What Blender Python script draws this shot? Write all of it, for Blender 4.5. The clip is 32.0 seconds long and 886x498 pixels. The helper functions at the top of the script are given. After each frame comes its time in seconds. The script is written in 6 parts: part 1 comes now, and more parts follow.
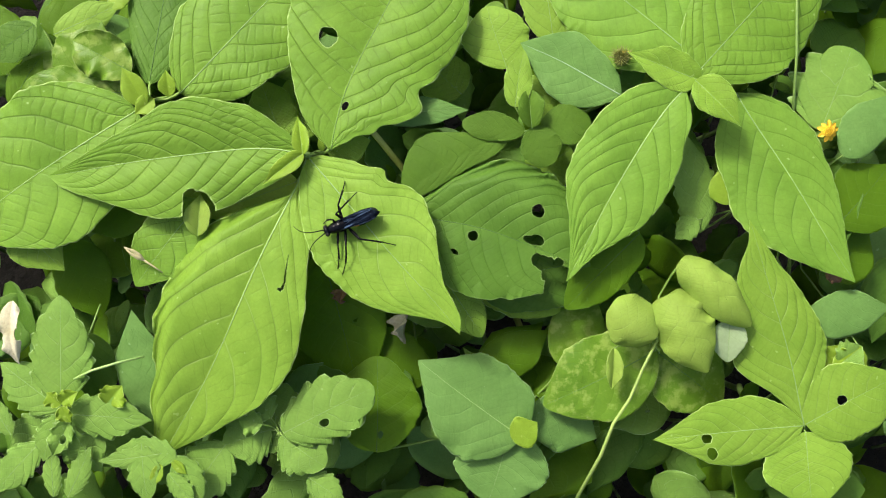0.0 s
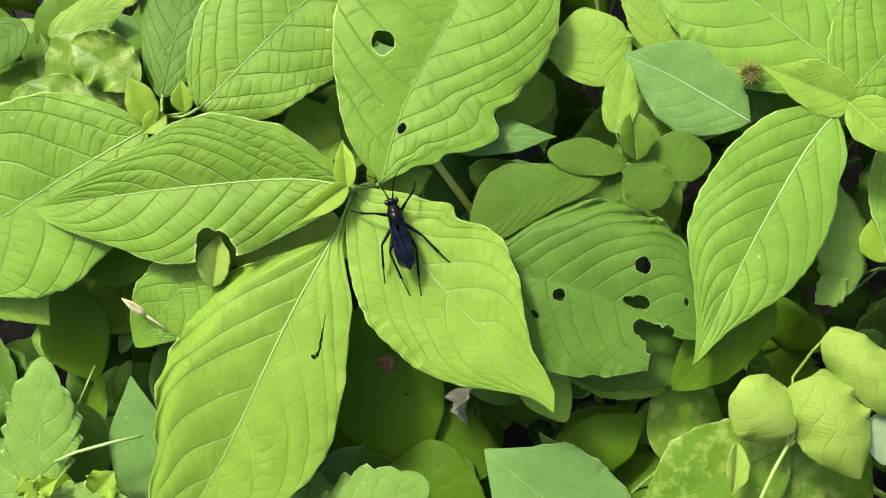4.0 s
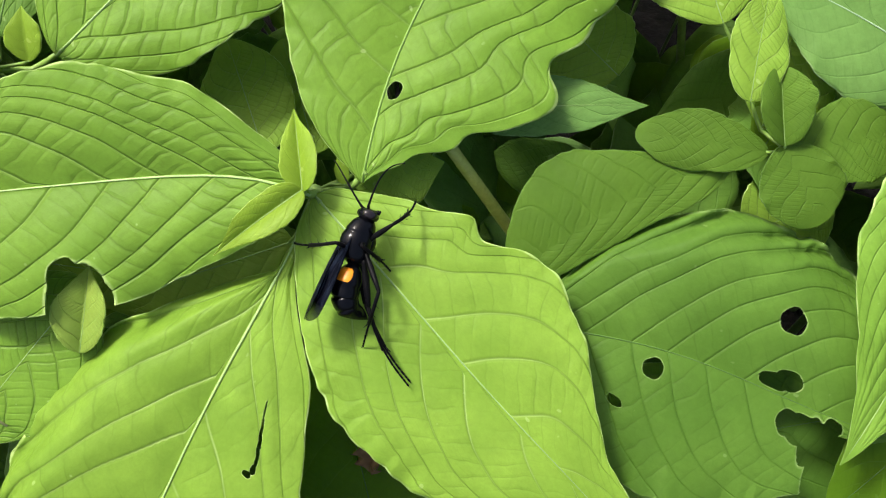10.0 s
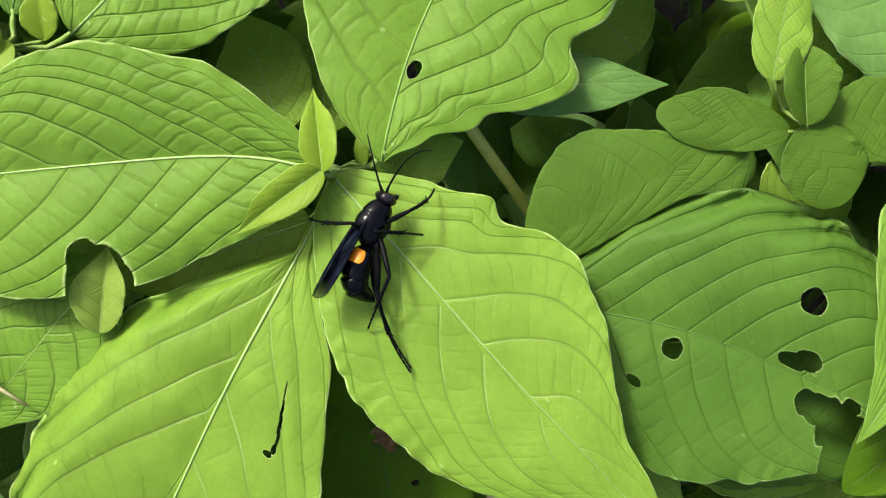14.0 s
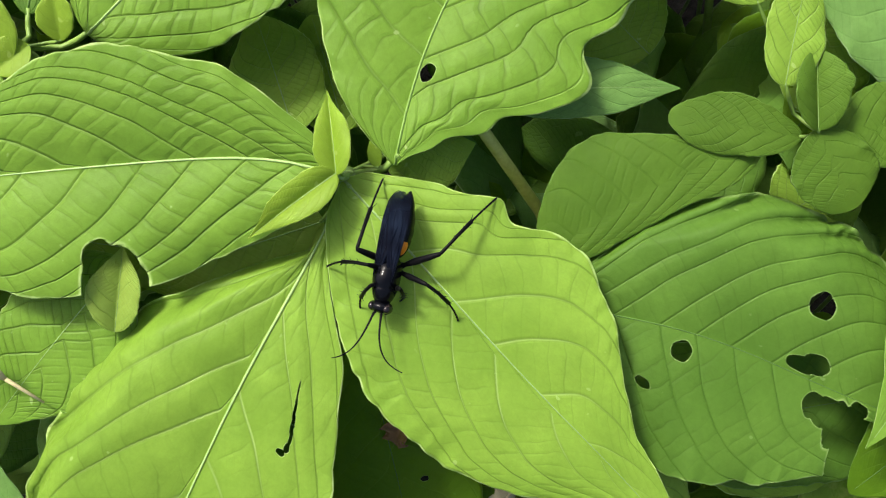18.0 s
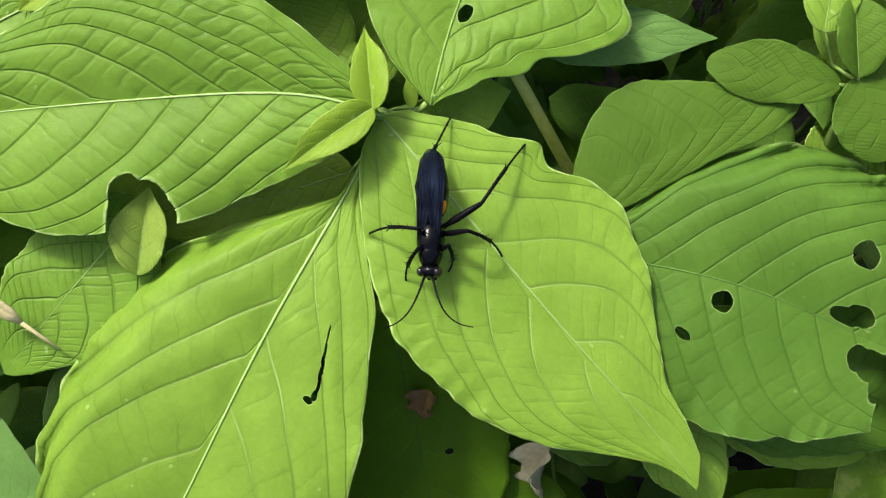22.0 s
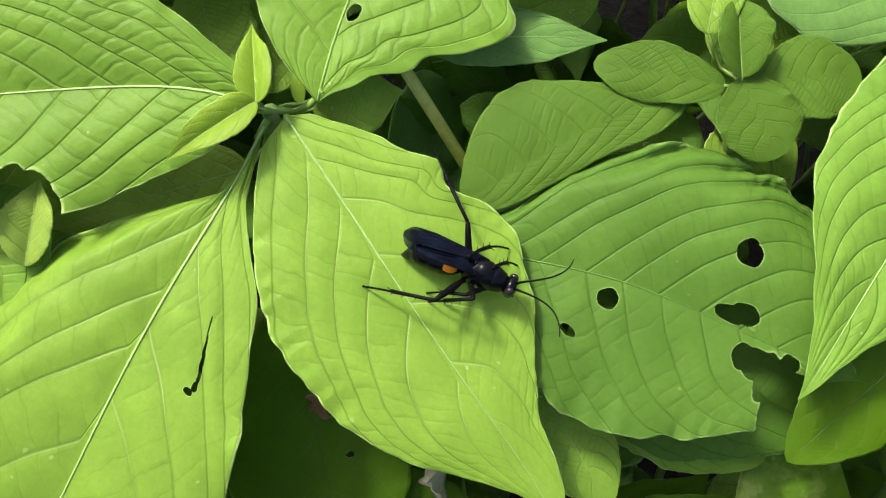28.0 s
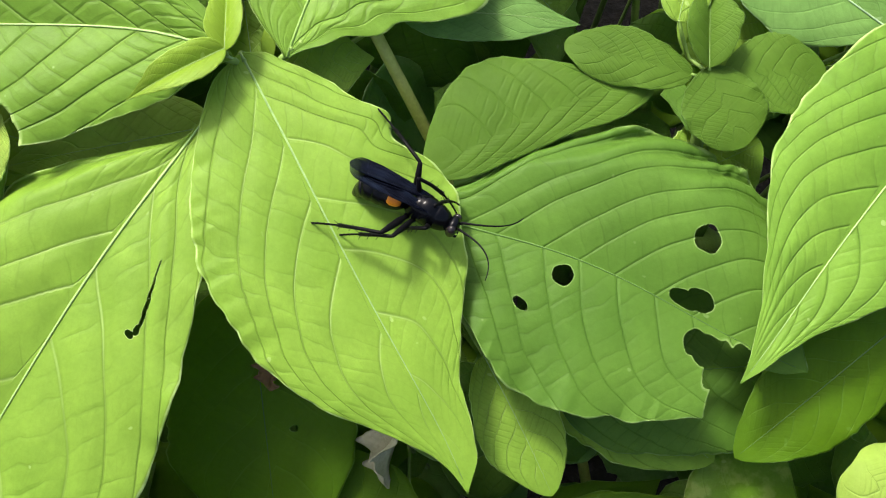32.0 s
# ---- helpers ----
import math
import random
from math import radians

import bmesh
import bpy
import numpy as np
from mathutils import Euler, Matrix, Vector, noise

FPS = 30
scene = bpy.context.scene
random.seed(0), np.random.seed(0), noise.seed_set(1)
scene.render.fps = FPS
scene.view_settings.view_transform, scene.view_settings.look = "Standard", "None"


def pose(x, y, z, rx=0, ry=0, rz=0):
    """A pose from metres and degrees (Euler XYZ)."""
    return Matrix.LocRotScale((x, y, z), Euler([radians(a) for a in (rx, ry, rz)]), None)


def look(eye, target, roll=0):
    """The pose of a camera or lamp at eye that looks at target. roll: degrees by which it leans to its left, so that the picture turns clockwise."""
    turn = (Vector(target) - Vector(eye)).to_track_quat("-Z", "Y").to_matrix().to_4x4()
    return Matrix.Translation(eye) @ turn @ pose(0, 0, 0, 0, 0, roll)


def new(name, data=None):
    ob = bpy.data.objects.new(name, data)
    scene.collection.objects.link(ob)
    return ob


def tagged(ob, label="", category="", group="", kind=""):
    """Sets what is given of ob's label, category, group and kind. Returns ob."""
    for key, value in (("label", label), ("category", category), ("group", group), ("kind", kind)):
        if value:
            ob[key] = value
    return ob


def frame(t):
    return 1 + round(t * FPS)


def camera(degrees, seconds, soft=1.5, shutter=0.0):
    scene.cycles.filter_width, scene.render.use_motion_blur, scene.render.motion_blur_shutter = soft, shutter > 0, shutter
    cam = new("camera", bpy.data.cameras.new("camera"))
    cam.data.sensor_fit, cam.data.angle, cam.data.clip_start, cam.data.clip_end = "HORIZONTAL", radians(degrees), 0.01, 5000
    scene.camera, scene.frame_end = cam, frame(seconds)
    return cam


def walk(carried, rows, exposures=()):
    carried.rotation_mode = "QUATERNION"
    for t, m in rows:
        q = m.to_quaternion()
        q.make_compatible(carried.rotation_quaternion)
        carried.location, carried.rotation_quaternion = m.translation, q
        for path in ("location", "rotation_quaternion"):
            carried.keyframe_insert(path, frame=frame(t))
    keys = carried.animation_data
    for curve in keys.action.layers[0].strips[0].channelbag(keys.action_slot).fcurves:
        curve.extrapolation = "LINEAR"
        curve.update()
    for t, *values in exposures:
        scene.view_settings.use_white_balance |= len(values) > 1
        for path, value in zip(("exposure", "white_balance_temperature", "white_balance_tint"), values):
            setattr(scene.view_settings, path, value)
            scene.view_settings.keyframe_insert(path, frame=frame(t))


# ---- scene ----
cam = camera(50, 32.0, soft=1.1)
CAMERA_PATH = [
    (0, pose(0.0414, -0.1509, 0.5138, 21.45, -0.13, -2.39)),
    (0.5, pose(0.0427, -0.1494, 0.5122, 20.96, -0.07, -2.10)),
    (1, pose(0.0455, -0.1493, 0.5105, 21.81, 0.09, -1.83)),
    (1.5, pose(0.0515, -0.1462, 0.5093, 22.08, 0.69, -1.36)),
    (2, pose(0.0490, -0.1476, 0.5098, 23.18, 0.71, -1.00)),
    (2.5, pose(0.0383, -0.1310, 0.4742, 22.93, 1.08, -0.61)),
    (3, pose(0.0319, -0.1176, 0.4542, 22.31, 1.35, -0.30)),
    (3.5, pose(0.0319, -0.1200, 0.4520, 23.54, 1.49, -0.27)),
    (5.5, pose(0.0282, -0.1189, 0.4488, 24.03, 0.95, -0.43)),
    (6, pose(0.0308, -0.1169, 0.4424, 23.68, 0.87, -0.40)),
    (6.5, pose(0.0292, -0.1060, 0.4182, 23.44, 0.32, -0.34)),
    (7, pose(0.0257, -0.0924, 0.3885, 23.45, 0.43, -0.28)),
    (7.5, pose(0.0209, -0.0787, 0.3668, 22.49, 0.37, -0.21)),
    (8, pose(0.0202, -0.0704, 0.3601, 22.46, 0.29, -0.16)),
    (8.5, pose(0.0219, -0.0660, 0.3609, 21.98, 0.26, -0.21)),
    (9, pose(0.0213, -0.0609, 0.3621, 20.16, -0.18, -0.54)),
    (9.5, pose(0.0222, -0.0635, 0.3613, 21.12, 0.07, -0.59)),
    (10, pose(0.0229, -0.0647, 0.3613, 21.46, 0.27, -0.53)),
    (10.5, pose(0.0227, -0.0649, 0.3612, 21.21, 0.22, -0.62)),
    (11, pose(0.0217, -0.0642, 0.3618, 20.51, -0.07, -0.79)),
    (11.5, pose(0.0212, -0.0639, 0.3618, 20.26, -0.23, -0.88)),
    (12, pose(0.0206, -0.0636, 0.3616, 20.31, -0.12, -0.90)),
    (12.5, pose(0.0199, -0.0620, 0.3619, 19.84, -0.07, -0.82)),
    (13, pose(0.0194, -0.0623, 0.3615, 19.90, 0.11, -0.85)),
    (13.5, pose(0.0199, -0.0636, 0.3611, 19.98, 0.39, -0.67)),
    (15.5, pose(0.0194, -0.0592, 0.3642, 17.92, 0.15, -0.31)),
    (16, pose(0.0194, -0.0592, 0.3644, 18.17, 0.23, -0.24)),
    (16.5, pose(0.0192, -0.0612, 0.3642, 19.11, 0.27, -0.16)),
    (17, pose(0.0187, -0.0602, 0.3641, 18.80, 0.21, -0.14)),
    (17.5, pose(0.0187, -0.0603, 0.3642, 18.77, 0.35, -0.05)),
    (18, pose(0.0185, -0.0599, 0.3639, 18.48, 0.43, -0.06)),
    (18.5, pose(0.0176, -0.0601, 0.3637, 18.16, 0.21, -0.17)),
    (19, pose(0.0174, -0.0650, 0.3621, 19.36, 0.07, -0.10)),
    (19.5, pose(0.0172, -0.0662, 0.3616, 19.15, 0.10, -0.30)),
    (20, pose(0.0173, -0.0674, 0.3616, 19.07, 0.20, -0.11)),
    (20.5, pose(0.0169, -0.0707, 0.3594, 19.96, 0.18, -0.10)),
    (21, pose(0.0159, -0.0705, 0.3581, 19.93, -0.07, 0.05)),
    (21.5, pose(0.0132, -0.0714, 0.3563, 20.80, -0.36, -0.03)),
    (22, pose(0.0104, -0.0782, 0.3525, 22.81, -0.59, 0.21)),
    (22.5, pose(0.0080, -0.0757, 0.3547, 20.91, -1.05, 0.94)),
    (23, pose(0.0096, -0.0807, 0.3533, 23.02, -1.18, -0.25)),
    (23.5, pose(0.0153, -0.0843, 0.3517, 23.98, -0.61, 0.17)),
    (24, pose(0.0185, -0.0862, 0.3507, 24.52, 0.20, 0.60)),
    (24.5, pose(0.0188, -0.0803, 0.3536, 22.32, 0.22, 0.86)),
    (26.5, pose(0.0187, -0.0772, 0.3531, 22.74, 0.33, 0.99)),
    (27, pose(0.0206, -0.0765, 0.3523, 21.89, 0.06, 0.76)),
    (27.5, pose(0.0246, -0.0859, 0.3480, 24.51, -0.53, 1.10)),
    (28, pose(0.0302, -0.0861, 0.3501, 25.58, -0.51, 0.82)),
    (28.5, pose(0.0367, -0.0821, 0.3502, 24.21, 0.01, 0.87)),
    (29, pose(0.0383, -0.0872, 0.3466, 26.57, -0.15, 0.85)),
    (29.5, pose(0.0404, -0.0883, 0.3478, 26.52, 0.09, 0.35)),
    (30, pose(0.0413, -0.0860, 0.3492, 25.10, -0.49, 0.69)),
    (30.5, pose(0.0424, -0.0887, 0.3474, 25.91, -1.96, 3.57)),
    (31, pose(0.0408, -0.0890, 0.3460, 25.90, -2.05, 3.03)),
    (31.5, pose(0.0366, -0.0950, 0.3422, 27.95, -2.73, 3.09)),
    (32, pose(0.0360, -0.0996, 0.3418, 29.31, -3.13, 4.13)),
]
walk(cam, CAMERA_PATH, exposures=[(0.0, 0.76), (0.8, 0.82), (1.5, 0.94), (2.6, 0.96), (3.5, 0.96), (6.0, 0.90), (8.0, 0.84), (17.0, 0.75), (21.0, 0.73), (26.0, 0.80), (29.0, 0.98), (32.0, 0.98)])

# ---- sky and sun ----
SUN_HIGH, SUN_TURN = radians(60), radians(-55)
world = bpy.data.worlds.new("sky")
scene.world = world
world.use_nodes = True
wn = world.node_tree.nodes
sky = wn.new("ShaderNodeTexSky")
sky.sky_type, sky.sun_disc = "NISHITA", False
sky.sun_elevation, sky.sun_rotation = SUN_HIGH, SUN_TURN
sky.air_density, sky.dust_density, sky.ozone_density = 0.8, 6.5, 0.6
wn["Background"].inputs["Strength"].default_value = 0.14
world.node_tree.links.new(sky.outputs[0], wn["Background"].inputs["Color"])
sun = new("sun", bpy.data.lights.new("sun", "SUN"))
sun.data.energy, sun.data.angle, sun.data.color = 2.9, radians(9), (1.0, 0.96, 0.88)
sun.matrix_world = look((math.sin(SUN_TURN) * math.cos(SUN_HIGH), math.cos(SUN_TURN) * math.cos(SUN_HIGH), math.sin(SUN_HIGH)), (0, 0, 0))


# ---- materials ----
def material(name):
    m = bpy.data.materials.new(name)
    m.use_nodes = True
    n = m.node_tree.nodes
    return m, n, m.node_tree.links, n["Principled BSDF"], n["Material Output"]


def maths(n, l, op, a, b=None, clamp=False):
    k = n.new("ShaderNodeMath")
    k.operation, k.use_clamp = op, clamp
    for i, v in enumerate((a, b)):
        if v is None:
            continue
        if isinstance(v, (int, float)):
            k.inputs[i].default_value = v
        else:
            l.new(v, k.inputs[i])
    return k.outputs[0]


def mixed(n, l, fac, a, b, blend="MIX"):
    k = n.new("ShaderNodeMix")
    k.data_type, k.blend_type = "RGBA", blend
    for i, v in ((0, fac), (6, a), (7, b)):
        if isinstance(v, (int, float)):
            k.inputs[i].default_value = v
        elif isinstance(v, tuple):
            k.inputs[i].default_value = (*v, 1)
        else:
            l.new(v, k.inputs[i])
    return k.outputs[2]


def noise_tex(n, l, scale, detail=4.0, rough=0.55, where="Object"):
    tc = n.new("ShaderNodeTexCoord")
    t = n.new("ShaderNodeTexNoise")
    t.inputs["Scale"].default_value, t.inputs["Detail"].default_value, t.inputs["Roughness"].default_value = scale, detail, rough
    l.new(tc.outputs[where], t.inputs["Vector"])
    return t.outputs["Fac"]


def spread(n, l, v, lo, hi, a=0.0, b=1.0):
    k = n.new("ShaderNodeMapRange")
    k.clamp = True
    l.new(v, k.inputs[0])
    for i, x in enumerate((lo, hi, a, b)):
        k.inputs[i + 1].default_value = x
    return k.outputs[0]


def leaf_material(name, colour, deep, vein, through_colour, gloss=0.48, mottle=0.0, vein_mix=0.42, vary=0.25, relief=0.35, net_mix=0.14, light=0.34, pale=None, dark=0.0, spec=0.19):
    """A leaf blade: veins from the blade's own vein coordinates, cell relief, light that comes through."""
    m, n, l, bsdf, out = material(name)
    uv = n.new("ShaderNodeUVMap")
    uv.uv_map = "veins"
    sep = n.new("ShaderNodeSeparateXYZ")
    l.new(uv.outputs[0], sep.inputs[0])
    phase, across = sep.outputs[0], sep.outputs[1]
    # side veins: thin lines at whole phases, fading to the margin
    fr = maths(n, l, "ABSOLUTE", maths(n, l, "SUBTRACT", maths(n, l, "FRACT", maths(n, l, "ADD", phase, 0.5)), 0.5))
    side = spread(n, l, fr, 0.010, 0.030, 1.0, 0.0)
    side = maths(n, l, "MULTIPLY", side, spread(n, l, across, 0.4, 0.97, 1.0, 0.3))
    own = n.new("ShaderNodeUVMap")
    own.uv_map = "blade"
    along = n.new("ShaderNodeSeparateXYZ")
    l.new(own.outputs[0], along.inputs[0])
    grown = maths(n, l, "MULTIPLY", spread(n, l, phase, -2.4, -1.6, 0.0, 1.0), spread(n, l, along.outputs[0], 0.80, 0.95, 1.0, 0.0))
    side = maths(n, l, "MULTIPLY", maths(n, l, "MULTIPLY", side, grown), spread(n, l, noise_tex(n, l, 75.0, 3.0), 0.36, 0.62, 0.35, 1.0))
    mid = spread(n, l, across, 0.0, 0.04, 1.0, 0.0)
    margin = spread(n, l, maths(n, l, "ADD", across, maths(n, l, "MULTIPLY", noise_tex(n, l, 700.0, 2.0), 0.012)), 0.989, 0.997, 0.0, 1.0)
    margin = maths(n, l, "MAXIMUM", margin, spread(n, l, along.outputs[1], 0.6, 0.85, 0.0, 1.0))
    # cross veins: rungs between one side vein and the next, and a finer net inside them
    wob = noise_tex(n, l, 150.0, 2.0)
    white = n.new("ShaderNodeTexWhiteNoise")
    white.noise_dimensions = "1D"
    l.new(maths(n, l, "FLOOR", phase), white.inputs["W"])
    ladder = maths(n, l, "ADD", maths(n, l, "MULTIPLY", across, 5.0), maths(n, l, "ADD", maths(n, l, "MULTIPLY", along.outputs[0], 19.0), maths(n, l, "ADD", white.outputs["Value"], maths(n, l, "MULTIPLY", wob, 1.1))))
    rung = maths(n, l, "ABSOLUTE", maths(n, l, "SUBTRACT", maths(n, l, "FRACT", ladder), 0.5))
    patchy = spread(n, l, noise_tex(n, l, 110.0, 2.0), 0.38, 0.62, 0.15, 1.0)
    rungs = maths(n, l, "MULTIPLY", spread(n, l, rung, 0.018, 0.07, 1.0, 0.0), patchy)
    cell = n.new("ShaderNodeCombineXYZ")
    l.new(maths(n, l, "ADD", maths(n, l, "MULTIPLY", phase, 4.0), maths(n, l, "MULTIPLY", wob, 1.0)), cell.inputs[0])
    l.new(maths(n, l, "ADD", maths(n, l, "MULTIPLY", across, 15.0), maths(n, l, "MULTIPLY", wob, 1.5)), cell.inputs[1])
    net = n.new("ShaderNodeTexVoronoi")
    net.feature = "DISTANCE_TO_EDGE"
    net.inputs["Scale"].default_value = 1.0
    l.new(cell.outputs[0], net.inputs["Vector"])
    small = maths(n, l, "MULTIPLY", spread(n, l, net.outputs["Distance"], 0.0, 0.08, 0.35, 0.0), patchy)
    lines = maths(n, l, "MULTIPLY", maths(n, l, "MAXIMUM", rungs, small), grown)
    pillow = maths(n, l, "MULTIPLY", spread(n, l, fr, 0.0, 0.07, 0.0, 1.0), maths(n, l, "ADD", 1.0, maths(n, l, "MULTIPLY", patchy, spread(n, l, rung, 0.0, 0.22, -0.7, 0.0))))
    pillow = maths(n, l, "MULTIPLY", pillow, grown)
    big = noise_tex(n, l, 45.0, 3.0)
    fine = noise_tex(n, l, 900.0, 5.0, 0.7)
    rnd = n.new("ShaderNodeObjectInfo").outputs["Random"]
    tone = mixed(n, l, spread(n, l, big, 0.32, 0.68), colour, deep)
    cloud = noise_tex(n, l, 160.0, 4.0, 0.6)
    tone = mixed(n, l, spread(n, l, cloud, 0.52, 0.75, 0.0, 0.45), tone, tuple(min(1.0, c * 1.35) for c in colour))
    tone = mixed(n, l, spread(n, l, cloud, 0.28, 0.46, 0.35, 0.0), tone, tuple(c * 0.7 for c in deep))
    tone = mixed(n, l, maths(n, l, "MULTIPLY", rnd, vary), tone, tuple(c * 0.62 for c in colour))
    tone = mixed(n, l, maths(n, l, "MULTIPLY", spread(n, l, fine, 0.35, 0.70), 0.36), tone, tuple(c * 0.6 for c in deep))
    if mottle:
        spots = noise_tex(n, l, 170.0, 4.0, 0.65)
        tone = mixed(n, l, maths(n, l, "MULTIPLY", spread(n, l, spots, 0.5, 0.6), mottle), tone, (0.34, 0.44, 0.10))
    tone = mixed(n, l, maths(n, l, "MULTIPLY", lines, net_mix), tone, tuple(c * 0.38 for c in deep))
    # shade of the vein grooves, painted as dark lines beside the side veins
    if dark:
        groove_shade = maths(n, l, "MULTIPLY", maths(n, l, "MULTIPLY", spread(n, l, fr, 0.022, 0.048, 1.0, 0.0), grown), spread(n, l, across, 0.1, 0.6, 0.3, 1.0))
        tone = mixed(n, l, maths(n, l, "MULTIPLY", groove_shade, dark), tone, tuple(c * 0.55 for c in deep))
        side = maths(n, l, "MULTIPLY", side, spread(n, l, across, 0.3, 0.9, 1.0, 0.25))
    tone = mixed(n, l, maths(n, l, "MULTIPLY", side, vein_mix), tone, vein)
    tone = mixed(n, l, maths(n, l, "MULTIPLY", margin, spread(n, l, noise_tex(n, l, 330.0, 2.0), 0.38, 0.6, 0.2, 0.8)), tone, pale or tuple(min(1.0, c * 1.25 + 0.05) for c in vein))
    specks = noise_tex(n, l, 420.0, 1.0, 0.4)
    tone = mixed(n, l, spread(n, l, specks, 0.76, 0.79, 0.0, 0.5), tone, pale or vein)
    l.new(tone, bsdf.inputs["Base Color"])
    l.new(spread(n, l, fine, 0.3, 0.7, gloss - 0.05, gloss + 0.12), bsdf.inputs["Roughness"])
    bsdf.inputs["Specular IOR Level"].default_value = spec
    height = maths(n, l, "ADD", maths(n, l, "MULTIPLY", side, -0.5 * relief), maths(n, l, "MULTIPLY", pillow, relief))
    height = maths(n, l, "ADD", height, maths(n, l, "MULTIPLY", fine, 0.16))
    height = maths(n, l, "ADD", height, maths(n, l, "MULTIPLY", noise_tex(n, l, 240.0, 3.0), 0.34))
    bump = n.new("ShaderNodeBump")
    bump.inputs["Strength"].default_value, bump.inputs["Distance"].default_value = 0.75, 0.00042
    l.new(height, bump.inputs["Height"])
    l.new(bump.outputs[0], bsdf.inputs["Normal"])
    tl = n.new("ShaderNodeBsdfTranslucent")
    l.new(mixed(n, l, 0.75, tone, through_colour), tl.inputs["Color"])
    l.new(bump.outputs[0], tl.inputs["Normal"])
    mix = n.new("ShaderNodeMixShader")
    mix.inputs[0].default_value = light
    l.new(bsdf.outputs[0], mix.inputs[1])
    l.new(tl.outputs[0], mix.inputs[2])
    l.new(mix.outputs[0], out.inputs["Surface"])
    return m


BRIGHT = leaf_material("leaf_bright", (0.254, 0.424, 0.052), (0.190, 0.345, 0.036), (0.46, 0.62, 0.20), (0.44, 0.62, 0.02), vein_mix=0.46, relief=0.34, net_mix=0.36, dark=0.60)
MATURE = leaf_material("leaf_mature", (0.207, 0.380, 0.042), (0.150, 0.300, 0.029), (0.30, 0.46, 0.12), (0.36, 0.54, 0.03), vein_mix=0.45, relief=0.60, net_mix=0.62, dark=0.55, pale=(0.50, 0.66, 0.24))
ARCHED = leaf_material("leaf_arched", (0.206, 0.380, 0.048), (0.156, 0.312, 0.034), (0.085, 0.185, 0.018), (0.36, 0.54, 0.03), vein_mix=0.80, relief=0.36, net_mix=0.30, pale=(0.50, 0.66, 0.24))
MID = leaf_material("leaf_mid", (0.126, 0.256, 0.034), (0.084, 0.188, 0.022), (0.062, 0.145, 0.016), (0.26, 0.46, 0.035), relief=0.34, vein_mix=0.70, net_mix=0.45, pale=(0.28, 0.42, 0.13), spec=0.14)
YOUNG = leaf_material("leaf_young", (0.235, 0.375, 0.032), (0.195, 0.33, 0.025), (0.44, 0.56, 0.14), (0.50, 0.62, 0.03), gloss=0.44, relief=0.10, vein_mix=0.2, net_mix=0.10)
# base colour lowered to stand for shade from above on these leaves
SOFT = leaf_material("leaf_soft", (0.105, 0.208, 0.022), (0.078, 0.166, 0.015), (0.085, 0.175, 0.022), (0.34, 0.52, 0.05), gloss=0.55, relief=0.28, vein_mix=0.50, net_mix=0.05, spec=0.14)
PALE = leaf_material("leaf_pale", (0.38, 0.53, 0.10), (0.30, 0.45, 0.07), (0.36, 0.50, 0.16), (0.50, 0.68, 0.12), light=0.46, gloss=0.5, relief=0.35, vein_mix=0.35, net_mix=0.30)
UNDER = leaf_material("leaf_underside", (0.40, 0.52, 0.28), (0.35, 0.48, 0.24), (0.45, 0.56, 0.34), (0.42, 0.56, 0.2), gloss=0.6, relief=0.06, vein_mix=0.3, net_mix=0.06)
BLUE = leaf_material("leaf_blue_green", (0.180, 0.345, 0.082), (0.125, 0.262, 0.056), (0.125, 0.26, 0.06), (0.26, 0.46, 0.09), gloss=0.55, relief=0.2, net_mix=0.25, pale=(0.36, 0.52, 0.25))
# darker green for low leaves: part of their shade is in the colour
SHADE = leaf_material("leaf_shaded", (0.120, 0.245, 0.011), (0.09, 0.195, 0.008), (0.18, 0.32, 0.05), (0.30, 0.50, 0.012), light=0.45, relief=0.15, spec=0.14)
MOTTLED = leaf_material("leaf_mottled", (0.16, 0.30, 0.026), (0.11, 0.24, 0.02), (0.10, 0.20, 0.02), (0.30, 0.46, 0.02), gloss=0.34, mottle=0.55, relief=0.15, net_mix=0.2, pale=(0.40, 0.5, 0.16))
TOOTHED = leaf_material("leaf_toothed", (0.23, 0.40, 0.07), (0.175, 0.33, 0.055), (0.33, 0.47, 0.18), (0.30, 0.50, 0.05), gloss=0.5, relief=0.35, net_mix=0.3)


def plain_material(name, colour, second, rough, scale, bump=0.3, depth=0.0005, metal=0.0, spec=0.5):
    m, n, l, bsdf, out = material(name)
    a, b = noise_tex(n, l, scale, 5.0, 0.6), noise_tex(n, l, scale * 7, 4.0, 0.6)
    c = mixed(n, l, spread(n, l, a, 0.3, 0.7), colour, second)
    c = mixed(n, l, maths(n, l, "MULTIPLY", spread(n, l, b, 0.35, 0.7), 0.35), c, tuple(x * 0.5 for x in second))
    l.new(c, bsdf.inputs["Base Color"])
    l.new(spread(n, l, b, 0.3, 0.7, rough - 0.06, rough + 0.08), bsdf.inputs["Roughness"])
    bsdf.inputs["Metallic"].default_value, bsdf.inputs["Specular IOR Level"].default_value = metal, spec
    k = n.new("ShaderNodeBump")
    k.inputs["Strength"].default_value, k.inputs["Distance"].default_value = bump, depth
    l.new(b, k.inputs["Height"])
    l.new(k.outputs[0], bsdf.inputs["Normal"])
    return m


